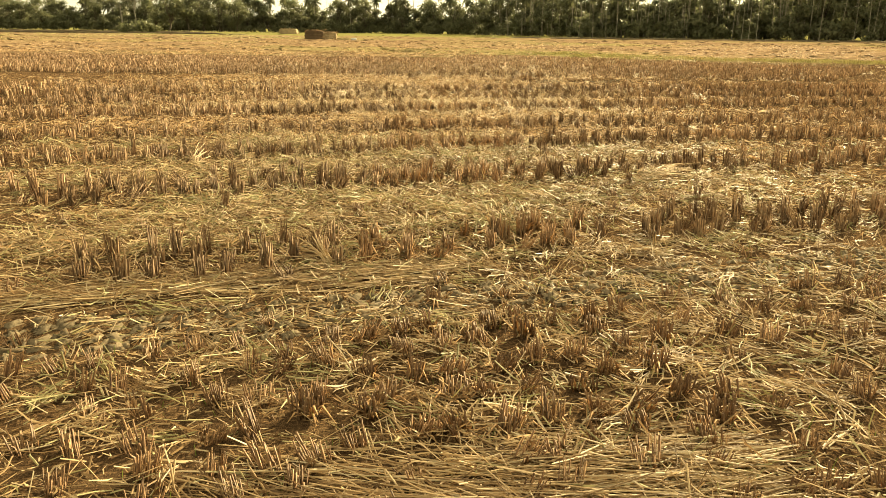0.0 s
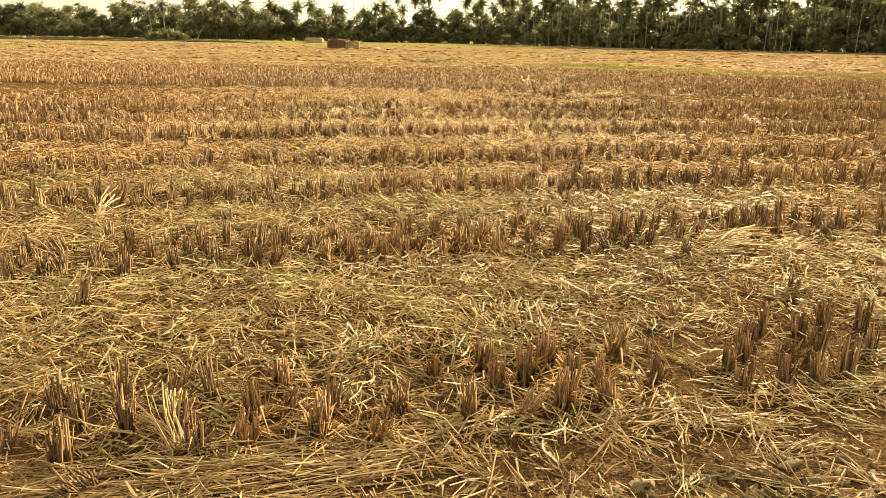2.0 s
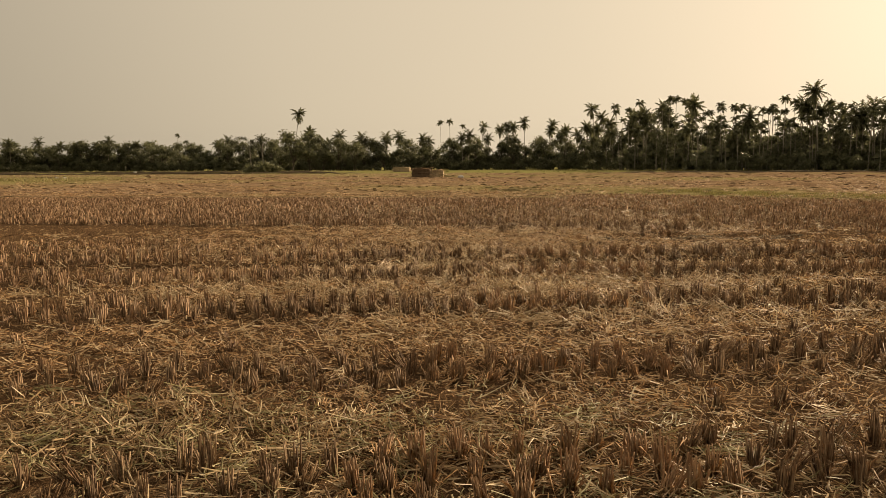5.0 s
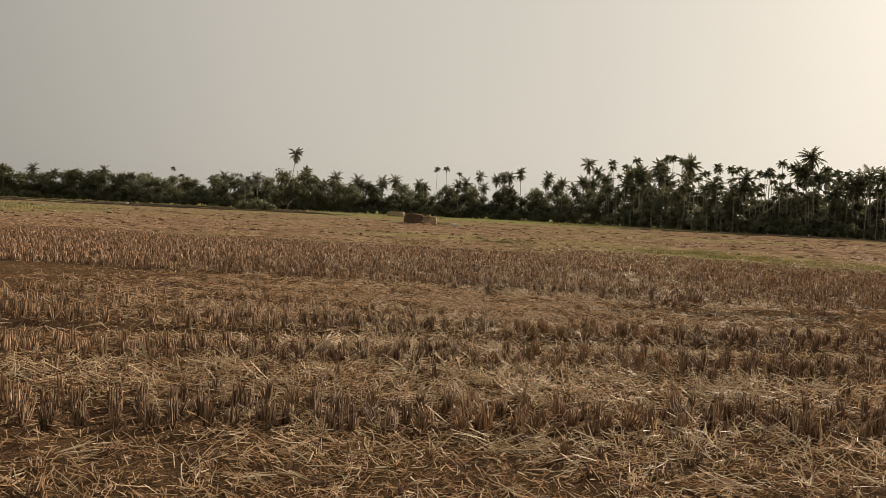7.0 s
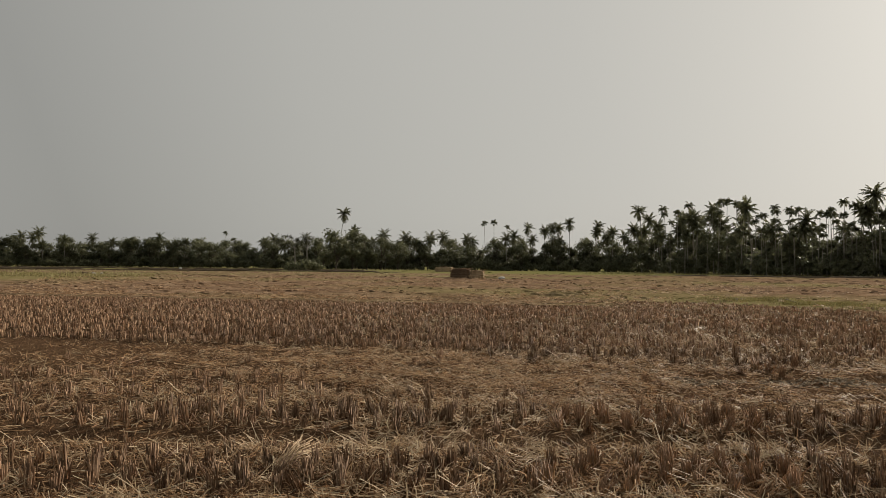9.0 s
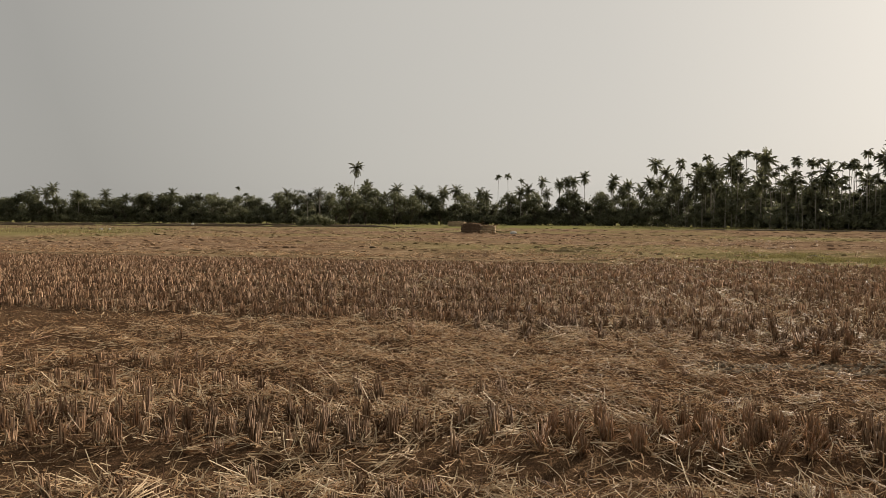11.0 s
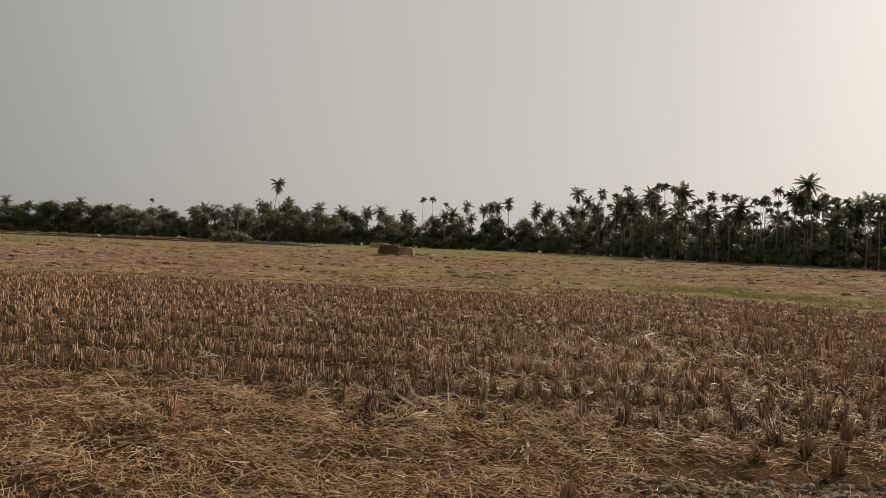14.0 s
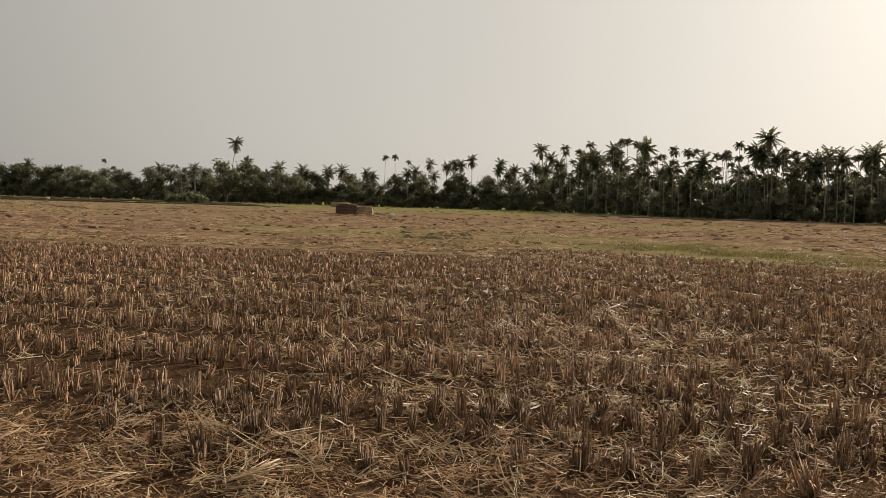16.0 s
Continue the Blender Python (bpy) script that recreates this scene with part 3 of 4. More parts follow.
litter("straw_litter", "pale loose rice straw strewn thickly over the soil", 40000, 2.3, 1.0, 5.0, 0.06, 0.26, 0.0018, 0.0042, 0.055, M_GOLD, 0.06, 0.22, 0.45, broad=1.3)
litter("straw_litter", "short broken straw lying between stubble rows", 34000, 2.3, 4.8, 9.6, 0.05, 0.21, 0.0022, 0.0050, 0.065, M_GOLD, 0.04, 0.26, 0.35, broad=1.3)
litter("straw_litter", "loose golden rice straw between rows of stubble", 60000, 2.8, 9.5, 17.6, 0.04, 0.17, 0.0022, 0.0044, 0.05, M_STRAW, 0.02, 0.30, 0.3, broad=1.2)
litter("straw_litter", "thick swath of flattened golden straw", 52000, 3.2, 17.2, 21.7, 0.04, 0.16, 0.0019, 0.0036, 0.05, M_STRAW, 0.0, 0.24, 0.35, broad=1.1)
litter("straw_litter", "bleached bright straw scattered over the swath", 8000, 3.2, 16.0, 21.8, 0.06, 0.24, 0.0018, 0.0034, 0.09, M_PALE, 0.0, 0.3, 0.5, broad=1.1)
litter("straw_litter", "bleached bright straw scattered between the rows", 11000, 2.6, 9.0, 17.2, 0.06, 0.24, 0.0022, 0.0042, 0.07, M_PALE, 0.0, 0.32, 0.4, broad=1.3)
litter("straw_litter", "green-tinged fresh straw among the dry", 24000, 2.2, 1.5, 10.0, 0.06, 0.22, 0.0020, 0.0046, 0.06, M_FRESH, 0.03, 0.24, 0.4, broad=1.3)
litter("straw_litter", "loose rice straw flattened between the stubble rows", 36000, 7.0, 3.0, 22, 0.08, 0.26, 0.003, 0.006, 0.04, M_STRAW, 0.02, 0.2, flat=True, broad=1.2, aside=2.6)
litter("straw_chaff", "fine chaff and leaf scraps matted on the soil", 60000, 2.3, 1.0, 9.6, 0.03, 0.13, 0.0016, 0.0036, 0.02, M_GOLD, 0.04, 0.12, 0.2, flat=True, broad=1.3)
litter("straw_chaff", "fine chaff matted between the stubble rows", 40000, 3.0, 9.6, 21.7, 0.03, 0.12, 0.0016, 0.0036, 0.02, M_STRAW, 0.0, 0.12, 0.2, flat=True, broad=1.3)
litter("straw_litter", "broken straw at the front of the standing stubble", 24000, 2.9, 21.0, 26, 0.05, 0.18, 0.0022, 0.0040, 0.05, M_STRAW, 0.0, 0.34, 0.35, broad=1.2)
litter("straw_litter", "bleached straws leaning among the standing stubble", 9000, 3.2, 20.9, 27, 0.08, 0.26, 0.0022, 0.0040, 0.08, M_PALE, 0.0, 0.45, 0.4, broad=1.2)
litter("straw_litter", "broken stalks leaning in the stubble rows", 14000, 2.6, 12.4, 17.6, 0.10, 0.28, 0.0024, 0.0044, 0.05, M_PALE, 0.0, 0.5, 0.25, broad=1.2)
litter("straw_litter", "dull straw lying among dense standing stubble", 40000, 7.5, 21.6, 38, 0.08, 0.26, 0.004, 0.007, 0.03, M_PALE, 0.03, 0.2, flat=True, broad=1.2)


def swath(label, n, x0, x1, c0, s, wide, heap, l0, l1, mat, turn=0.0):
    """Long straw raked together into a low combed ridge."""
    x, w = rng.uniform(x0, x1, n), np.clip(rng.normal(0, 0.5, n), -1.3, 1.3)
    y = c0 + s * x + w * wide + 0.05 * wave(x, x * 0, 3.0, 33)
    az = math.atan(s) + turn + rng.normal(0, 0.20, n) + 0.25 * wave(x, y, 2.5, 34)
    lift = heap * (1 - 0.55 * np.abs(w)) * rng.uniform(0, 1, n) * (0.75 + 0.5 * wave(x, y, 2.2, 35))
    v, q, t = straws(x, y, rng.uniform(l0, l1, n), rng.uniform(0.0020, 0.0040, n), np.maximum(lift, 0), 0.07, az, 0.25, 3, 0.6)
    return tagged(new("straw_swath", mesh_np("straw_swath", v, q, None, mat)), label, "straw", kind="stuff")


swath("combed swath of golden straw beside a wheel track", 1300, -3.4, 0.1, 4.40, 0.27, 0.20, 0.05, 0.12, 0.36, M_GOLD)
swath("heaped golden straw lying across bare soil", 2600, -1.9, 1.2, 1.9, 0.25, 0.40, 0.07, 0.15, 0.40, M_GOLD, -0.3)

# stubble too plentiful to count stays joined
for nm, lab, var, f, mat in (
        ("stubble", "rows of cut rice stubble standing in dry soil", STAND + LEANT, near_f & ~low_f, M_STUB),
        ("trampled_stubble", "driven-over rice stubble, short and splayed", LOW, near_f & low_f, M_TRAMPLED),
        ("stubble", "rows of brown rice stubble across the field", STAND_MID, mid_f & ~low_f, M_STUB),
        ("trampled_stubble", "flattened dark rice stubble in wheel tracks", LOW_MID, (mid_f | far_f) & low_f, M_TRAMPLED),
        ("stubble", "dense block of brown rice stubble further off", STAND_FAR, far_f & ~low_f, M_STUB)):
    if f.any():
        v, q, t = place_tufts(var, hills[f])
        tagged(new(nm, mesh_np(nm, v, q, t, mat)), lab, "stubble", kind="stuff")


# ---------------------------------------------------------------- far field: straw lumps, grass, banks
def lumps(name, label, n, x0, x1, y0, y1, size, mat, rad, per=7, up=0.35):
    """Low tangled heaps of left straw."""
    yc = y0 + (y1 - y0) * rng.random(n) ** 1.6
    xc = rng.uniform(x0, x1, n) * (yc / y1)
    keep = wave(xc * 0.5, yc, 0.9, 41) + rng.normal(0, 0.25, n) > -0.05
    xc, yc = np.repeat(xc[keep], per), np.repeat(yc[keep], per)
    m = len(xc)
    px, py = xc + rng.normal(0, size * 0.5, m), yc + rng.normal(0, size * 0.35, m)
    v, q, _ = straws(px, py, rng.uniform(0.5, 1.3, m) * size, rng.uniform(0.6, 1.3, m) * rad, rng.uniform(0, 1, m) * size * 0.22, up, None, 0.3, 2)
    return tagged(new(name, mesh_np(name, v, q, None, mat)), label, "straw", kind="stuff")


lumps("straw_lumps", "low tangled heaps of left straw across the field", 7000, -66, 54, 38, 90, 0.22, M_STRAW, 0.010, 8, 0.2)


def mounds(name, label, n, x0, x1, y0, y1, w0, w1, h0, h1, mat):
    """Low heaps of matted straw and turf, each an uneven dome."""
    yc = y0 + (y1 - y0) * rng.random(n) ** 1.7
    xc = rng.uniform(x0, x1, n) * (yc / y1)
    keep = wave(xc * 0.25, yc, 0.5, 43) + rng.normal(0, 0.3, n) > -0.15
    xc, yc = xc[keep], yc[keep]
    m, rings, sides = len(xc), 3, 9
    w, h, turn = rng.uniform(w0, w1, m), rng.uniform(h0, h1, m), rng.uniform(0, 6.28, m)
    deep = w * rng.uniform(0.4, 0.8, m)
    vs = [np.stack([xc, yc, ground_z(xc, yc) + h], axis=1)[:, None]]
    for r in range(1, rings + 1):
        a = np.arange(sides)[None] * 2 * np.pi / sides + turn[:, None] * 0
        q = (r / rings) * rng.uniform(0.7, 1.25, (m, sides))
        x, y = xc[:, None] + np.cos(a) * q * w[:, None] * 0.5, yc[:, None] + np.sin(a) * q * deep[:, None] * 0.5
        z = ground_z(x, y) + h[:, None] * np.clip(1 - (r / rings) ** 2, -0.1, 1) * rng.uniform(0.55, 1.25, (m, sides)) - (0.05 if r == rings else 0)
        vs.append(np.stack([x, y, z], axis=-1))
    v = np.concatenate(vs, axis=1).reshape(-1, 3)
    per = 1 + rings * sides
    off = np.arange(m)[:, None, None] * per
    k = np.arange(sides)
    tri = np.stack([np.zeros(sides, int), 1 + k, 1 + (k + 1) % sides], axis=1)[None] + off
    quad = np.concatenate([np.stack([1 + r * sides + k, 1 + (r + 1) * sides + k, 1 + (r + 1) * sides + (k + 1) % sides, 1 + r * sides + (k + 1) % sides], axis=1) for r in range(rings - 1)])[None] + off
    return tagged(new(name, mesh_np(name, v, quad.reshape(-1, 4), tri.reshape(-1, 3), mat)), label, "straw", kind="stuff")


mounds("straw_mounds", "low rumpled heaps of matted brown straw", 3200, -66, 54, 36.0, 90, 0.18, 0.6, 0.012, 0.038, M_SOIL)
mounds("straw_mounds", "distant low ridges of matted straw", 2000, -170, 120, 85, 190, 0.5, 1.8, 0.025, 0.065, M_SOIL)


mounds("straw_heap", "low dark heap of old matted straw", 30, -3.4, -0.9, 45.6, 47.6, 0.4, 1.1, 0.06, 0.14, M_SOIL)


mounds("straw_heap", "dark heap of old straw under white sacks", 14, -73.0, -69.5, 98.6, 100.4, 0.5, 1.3, 0.10, 0.22, M_STACK)


def grass(name, label, n, sample, h, rad, mat):
    px, py = sample(n)
    m = len(px)
    a, k = rng.uniform(0, 2 * np.pi, m), rng.uniform(0.1, 0.5, m)
    hh = h * rng.uniform(0.5, 1.3, m)
    foot = np.stack([px, py, ground_z(px, py) - 0.02], axis=1)
    tip = foot + np.stack([hh * k * np.cos(a), hh * k * np.sin(a), hh], axis=1)
    v, q, _ = prisms(np.stack([foot, tip], axis=1), np.stack([np.full(m, rad), np.full(m, rad * 0.2)], axis=1))
    return tagged(new(name, mesh_np(name, v, q, None, mat)), label, "grass", kind="stuff")


def strip(xa, ya, xb, yb, width):
    def sample(n):
        u = rng.uniform(0, 1, n)
        w = rng.normal(0, 1, n) * width
        x, y = xa + (xb - xa) * u + rng.normal(0, 0.6, n), ya + (yb - ya) * u + w
        ok = wave(x, y, 0.7, 51) > -0.45
        return x[ok], y[ok]
    return sample


grass("grass_strip", "yellow-green grass along a low field edge", 4200, strip(5.4, 44.6, 10.4, 38.6, 0.7), 0.13, 0.013, M_GRASS)
grass("grass_strip", "bright yellow-green grass on a low bund", 5600, strip(10.0, 39.4, 27, 33.0, 1.1), 0.14, 0.013, M_GRASS)
grass("grass_strip", "patch of green grass in the far field", 3000, strip(-95, 88, -48, 78, 4.0), 0.35, 0.04, M_GRASS)
grass("grass_strip", "strip of green grass below the trees", 3000, strip(-260, 225, -40, 232, 4.0), 0.5, 0.05, M_GRASS)
grass("grass_strip", "green verge at the foot of the palm grove", 3000, strip(-5, 190, 120, 152, 3.0), 0.4, 0.05, M_GRASS)
grass("grass_strip", "thin yellow-green regrowth over the far stubble", 7000, strip(-125, 140, -18, 112, 16.0), 0.09, 0.05, M_GRASS)
grass("green_sprouts", "sparse fresh green weeds between the straw", 900, lambda n: (rng.normal(0.4, 1.6, n), rng.uniform(2.0, 9.0, n)), 0.06, 0.003, M_SPROUT)


def bank(label, xa, ya, xb, yb, height, width):
    n = 160
    u = np.linspace(0, 1, n)
    x, y = xa + (xb - xa) * u, ya + (yb - ya) * u + 0.6 * wave(u * 30, u, 0.7, 61)
    h = height * (0.85 + 0.3 * wave(u * 150, u * 0, 1.0, 62)) * np.clip(np.minimum(u, 1 - u) * 14, 0.05, 1)
    prof = [(-0.5, -0.15), (-0.36, 0.75), (-0.1, 1.0), (0.2, 0.9), (0.5, -0.15)]
    z = ground_z(x, y)
    v = np.stack([np.stack([x, y + a * width, z + b * h], axis=1) for a, b in prof], axis=1).reshape(-1, 3)
    i = (np.arange(n - 1)[:, None] * 5 + np.arange(4)[None, :]).ravel()
    ob = new("earth_bank", mesh_np("earth_bank", v, np.stack([i, i + 5, i + 6, i + 1], axis=1), None, M_BUND, True))
    return tagged(ob, label, "earth bank", kind="structure")


bank("low dark earth bund between rice plots", -210, 136, -40, 160, 0.45, 1.6)
bank("low earth bund at the field's far side", -230, 200, -60, 205, 0.45, 1.6)
bank("low bund overgrown with grass in the stubble", 5.6, 44.8, 10.6, 39.2, 0.07, 0.9)
bank("low grassy bund before the palm grove", 8, 150, 150, 128, 0.3, 1.6)


# ---------------------------------------------------------------- straw stacks and sacks
def rough_block(w, d, h, seed, mat, name, layers=5):
    """A stack of pressed straw: courses that bulge and slump."""
    bm = bmesh.new()
    bmesh.ops.create_cube(bm, size=1)
    bmesh.ops.subdivide_edges(bm, edges=bm.edges[:], cuts=7, use_grid_fill=True)
    r = random.Random(seed)
    off = [r.uniform(-0.05, 0.05) for _ in range(layers + 1)]
    for vert in bm.verts:
        x, y, z = vert.co
        course = int((z + 0.5) * layers * 0.999)
        bulge = 0.04 * math.sin((z + 0.5) * layers * math.pi) ** 2
        k = 1 + bulge - 0.10 * max(z, 0) ** 2
        p = Vector((x * w * k + off[course], y * d * k, (z + 0.5) * h * (1 - 0.12 * (abs(x) * 2) ** 4)))
        vert.co = p + 0.05 * Vector(noise.noise_vector(p * 2.3 + Vector((seed, 0, 0))))
    me = bpy.data.meshes.new(name)
    bm.to_mesh(me)
    bm.free()
    me.materials.append(mat)
    return me


def fringe(w, d, h, n, seed, rad=0.012):
    """Loose ends hanging from the top and lying round the foot."""
    r = np.random.default_rng(seed)
    top = r.random(n) < 0.6
    x, y = r.uniform(-0.52, 0.52, n) * w, np.where(top, r.uniform(-0.52, 0.52, n), r.choice([-1, 1], n) * r.uniform(0.45, 0.8, n)) * d
    z = np.where(top, h * r.uniform(0.92, 1.06, n), r.uniform(0.0, 0.12, n))
    a, t, ln = r.uniform(0, 6.28, n), np.where(top, r.uniform(-0.9, 0.2, n), r.normal(0, 0.2, n)), r.uniform(0.25, 0.7, n)
    c = np.stack([x, y, z], axis=1)
    dirv = np.stack([np.cos(a) * np.cos(t), np.sin(a) * np.cos(t), np.sin(t)], axis=1) * ln[:, None]
    v, q, _ = prisms(np.stack([c, c + dirv], axis=1), np.full(n, rad))
    return v, q


def straw_stack(label, x, y, turn, blocks, fringes):
    top = tagged(new("straw_stack"), label, "straw stack")
    for bx, by, w, d, h, mat, seed in blocks:
        b = part("bale_block", rough_block(w, d, h, seed, mat, "bale_block"), top)
        b.location = (bx, by, -0.04)
        v, q = fringe(w, d, h, fringes, seed)
        tagged(part("loose_straw", mesh_np("loose_straw", v, q, None, M_STRAW), b, "pale loose straw ends"), kind="stuff")
    top.matrix_basis = pose(x, y, float(ground_z(x, y)), 0, 0, turn)
    return top


straw_stack("dark straw stack with paler bales beside it", -15.5, 95.2, 4,
            [(-0.82, 0, 2.2, 1.7, 1.15, M_STACK, 3), (1.08, 0.25, 1.65, 1.5, 0.95, M_BALE, 4), (0.9, -0.75, 1.3, 0.7, 0.38, M_BALE, 5)], 160)
straw_stack("distant low stack of brown straw below trees", -42.0, 205, -6, [(0, 0, 4.6, 2.0, 1.3, M_BALE, 6)], 120)


def sack(label, x, y, s, turn, h=0.5):
    bm = bmesh.new()
    bmesh.ops.create_icosphere(bm, subdivisions=3, radius=1)
    for vert in bm.verts:
        p = vert.co.copy()
        w = 1 - 0.25 * max(p.x, 0) ** 3
        vert.co = Vector((p.x * s, p.y * s * 0.55 * w, max(p.z * s * h, -s * h * 0.55) + s * h * 0.5)) + 0.07 * s * Vector(noise.noise_vector(p * 3))
    me = bpy.data.meshes.new("sack")
    bm.to_mesh(me)
    bm.free()
    me.materials.append(M_SACK)
    ob = new("sack", me)
    ob.matrix_basis = pose(x, y, float(ground_z(x, y)), 0, 0, turn)
    return tagged(ob, label, "sack")


sack("small white sack lying in straw beside the stack", -10.9, 91, 0.38, 20)
sack("white sack lying on dark straw in the field", -68.0, 98, 0.34, 10)
sack("smaller white sack beside another on the ground", -67.1, 98.4, 0.22, 50)
sack("distant white sack by the earth bank", -118, 199, 0.5, 0, 0.8)


def straw_bundle(label, x, y, turn, n, length, fan, seed, rise=0.25):
    """A handful of straw lying together, spread like a fan; each straw a part."""
    r = np.random.default_rng(seed)
    top = tagged(new("straw_bundle"), label, "straw bundle", "handfuls of straw")
    top.matrix_basis = pose(x, y, float(ground_z(x, y)) + 0.02, 0, 0, turn)
    for _ in range(n):
        a, t, ln = r.normal(0, fan), r.uniform(0.0, rise), length * r.uniform(0.7, 1.1)
        foot = np.array([r.normal(0, 0.015), r.normal(0, 0.02), r.uniform(0.005, 0.04)])
        d = np.array([math.cos(a) * math.cos(t), math.sin(a) * math.cos(t), math.sin(t)])
        end = foot + d * ln + np.array([0, 0.1 * ln * np.sign(a), -0.06 * ln])
        v, q, t_ = prisms(np.stack([foot, foot + d * ln * 0.55, end])[None], [r.uniform(0.0022, 0.0042)], cap=True)
        part("straw", mesh_np("straw", v, q, t_, M_PALE), top)
    return top


straw_bundle("pale fan of straw lying among stubble", -2.18, 14.95, 75, 26, 0.34, 0.30, 1, 0.5)
straw_bundle("bright handful of straw on the flattened swath", -0.65, 20.62, 40, 22, 0.30, 0.28, 2)
straw_bundle("long curved straws lying over the litter", 1.98, 7.38, 15, 16, 0.62, 0.10, 3)
straw_bundle("pulled-up rice stalks lying on the soil", -0.72, 4.42, 135, 26, 0.30, 0.16, 4, 0.6)
straw_bundle("pale fan of straw between stubble rows", -1.1, 7.55, 160, 24, 0.36, 0.35, 5)
straw_bundle("bundle of pale straw at a band's edge", -2.65, 7.7, 110, 20, 0.34, 0.2, 6, 0.6)
straw_bundle("long straws heaped by the stubble rows", 1.95, 7.1, 30, 22, 0.45, 0.2, 7)
straw_bundle("small white-bleached scrap of straw on soil", 2.65, 21.6, 10, 10, 0.16, 0.3, 8)
tuft_here = np.array([(-2.18, 20.1, 1.25, 0.0), (2.11, 20.9, 1.1, 0.0), (2.3, 20.3, 0.9, 0.0), (2.6, 20.96, 1.0, 0.0), (2.2, 20.6, 0.9, 0.0), (1.85, 20.35, 0.8, 0.0)])
hills = np.concatenate([hills, tuft_here])
single = np.concatenate([single, np.ones(len(tuft_here), bool)])


# wheel tracks: clods pressed up by tyre lugs
def clods(label, x0, x1, c0, c1, s, n, size):
    u, w = rng.uniform(x0, x1, n), rng.integers(0, max(int((c1 - c0) / 0.13), 1), n)
    u = np.round(u / 0.11) * 0.11 + rng.normal(0, 0.012, n)
    x, y = u + 0.5 * (w * 0.13), c0 + w * 0.13 + s * u + rng.normal(0, 0.012, n)
    sx, sy, sz = size * rng.uniform(0.5, 2.0, n), size * rng.uniform(0.25, 0.6, n), size * rng.uniform(0.2, 0.55, n)
    a = rng.normal(0.9, 0.5, n)
    corner = np.array([(-1, -1, -0.6), (1, -1, -0.6), (1, 1, -0.6), (-1, 1, -0.6), (-0.6, -0.5, 0.8), (0.5, -0.6, 1.0), (0.6, 0.5, 0.7), (-0.5, 0.6, 0.9)])
    p = corner[None] * np.stack([sx, sy, sz], axis=1)[:, None] + rng.normal(0, size * 0.22, (n, 8, 3))
    ca, sa = np.cos(a)[:, None], np.sin(a)[:, None]
    v = np.stack([p[:, :, 0] * ca - p[:, :, 1] * sa + x[:, None], p[:, :, 0] * sa + p[:, :, 1] * ca + y[:, None], p[:, :, 2] + ground_z(x, y)[:, None]], axis=-1).reshape(-1, 3)
    f = np.array([(4, 5, 6, 7), (0, 1, 5, 4), (1, 2, 6, 5), (2, 3, 7, 6), (3, 0, 4, 7)])
    q = (f[None] + (np.arange(n) * 8)[:, None, None]).reshape(-1, 4)
    return tagged(new("soil_clods", mesh_np("soil_clods", v, q, None, M_CLOD)), label, "soil", kind="stuff")


clods("grey-brown clay clods pressed up in a tyre track", -3.4, 4.4, 3.62, 4.3, 0.29, 1900, 0.031)
clods("dry clay clods in a wheel track", 0.6, 4.5, 19.2, 19.9, 0.15, 900, 0.034)


# ---------------------------------------------------------------- stubble hills beside the walked line, one by one
HILL_MESH = {
    "stand": [tuft(27, 0.178, 0.029, tilted(0.13), 0.0042, 500 + i, 0.022, 0.2, 9, 0.05, 9, True) for i in range(14)],
    "leant": [tuft(22, 0.16, 0.035, tilted(0.55), 0.0042, 520 + i, 0.15, 0.25, 9, 0.12, 9, True) for i in range(6)],
    "low": [tuft(34, 0.095, 0.044, tilted(0.35), 0.0038, 530 + i, 0.08, 0.3, 8, 0.04, 10, True) for i in range(10)]}
LABELS = {"stand": "upright clump of cut brown rice stalks in soil", "leant": "pushed-over clump of cut brown rice stalks", "low": "crushed short clump of rice stalks in straw"}
HILL_MESH = {key: [(mesh_np("stubble_clump", *core, M_TRAMPLED if key == "low" else M_STUB), mesh_np("dead_leaves", *leaf, M_STRAW)) for core, leaf in made] for key, made in HILL_MESH.items()}
for hx, hy, hh, hl in hills[single]:
    kind_ = "low" if hl > 0.5 else ("leant" if rng.random() < (0.3 if hy > 12 else 0.14) else "stand")
    stalks, leaf = HILL_MESH[kind_][int(rng.integers(0, len(HILL_MESH[kind_])))]
    ob = new("stubble_clump", stalks)
    w = rng.uniform(0.85, 1.25)
    ob.matrix_basis = pose(hx, hy, float(ground_z(hx, hy)), 0, 0, rng.uniform(0, 360)) @ Matrix.Diagonal((w, w, hh, 1))
    tagged(ob, LABELS[kind_], "stubble clump", "stubble rows")
    part("dead_leaves", leaf, ob, "pale dry leaf sheaths")


# ---------------------------------------------------------------- trees
def tube(points, radii, sides=5):
    v, q = [], []
    for (x, y, z), r in zip(points, radii):
        for k in range(sides):
            a = 2 * math.pi * k / sides
            v.append((x + r * math.cos(a), y + r * math.sin(a), z))
    for i in range(len(points) - 1):
        for k in range(sides):
            q.append((i * sides + k, i * sides + (k + 1) % sides, (i + 1) * sides + (k + 1) % sides, (i + 1) * sides + k))
    return np.array(v), np.array(q), None


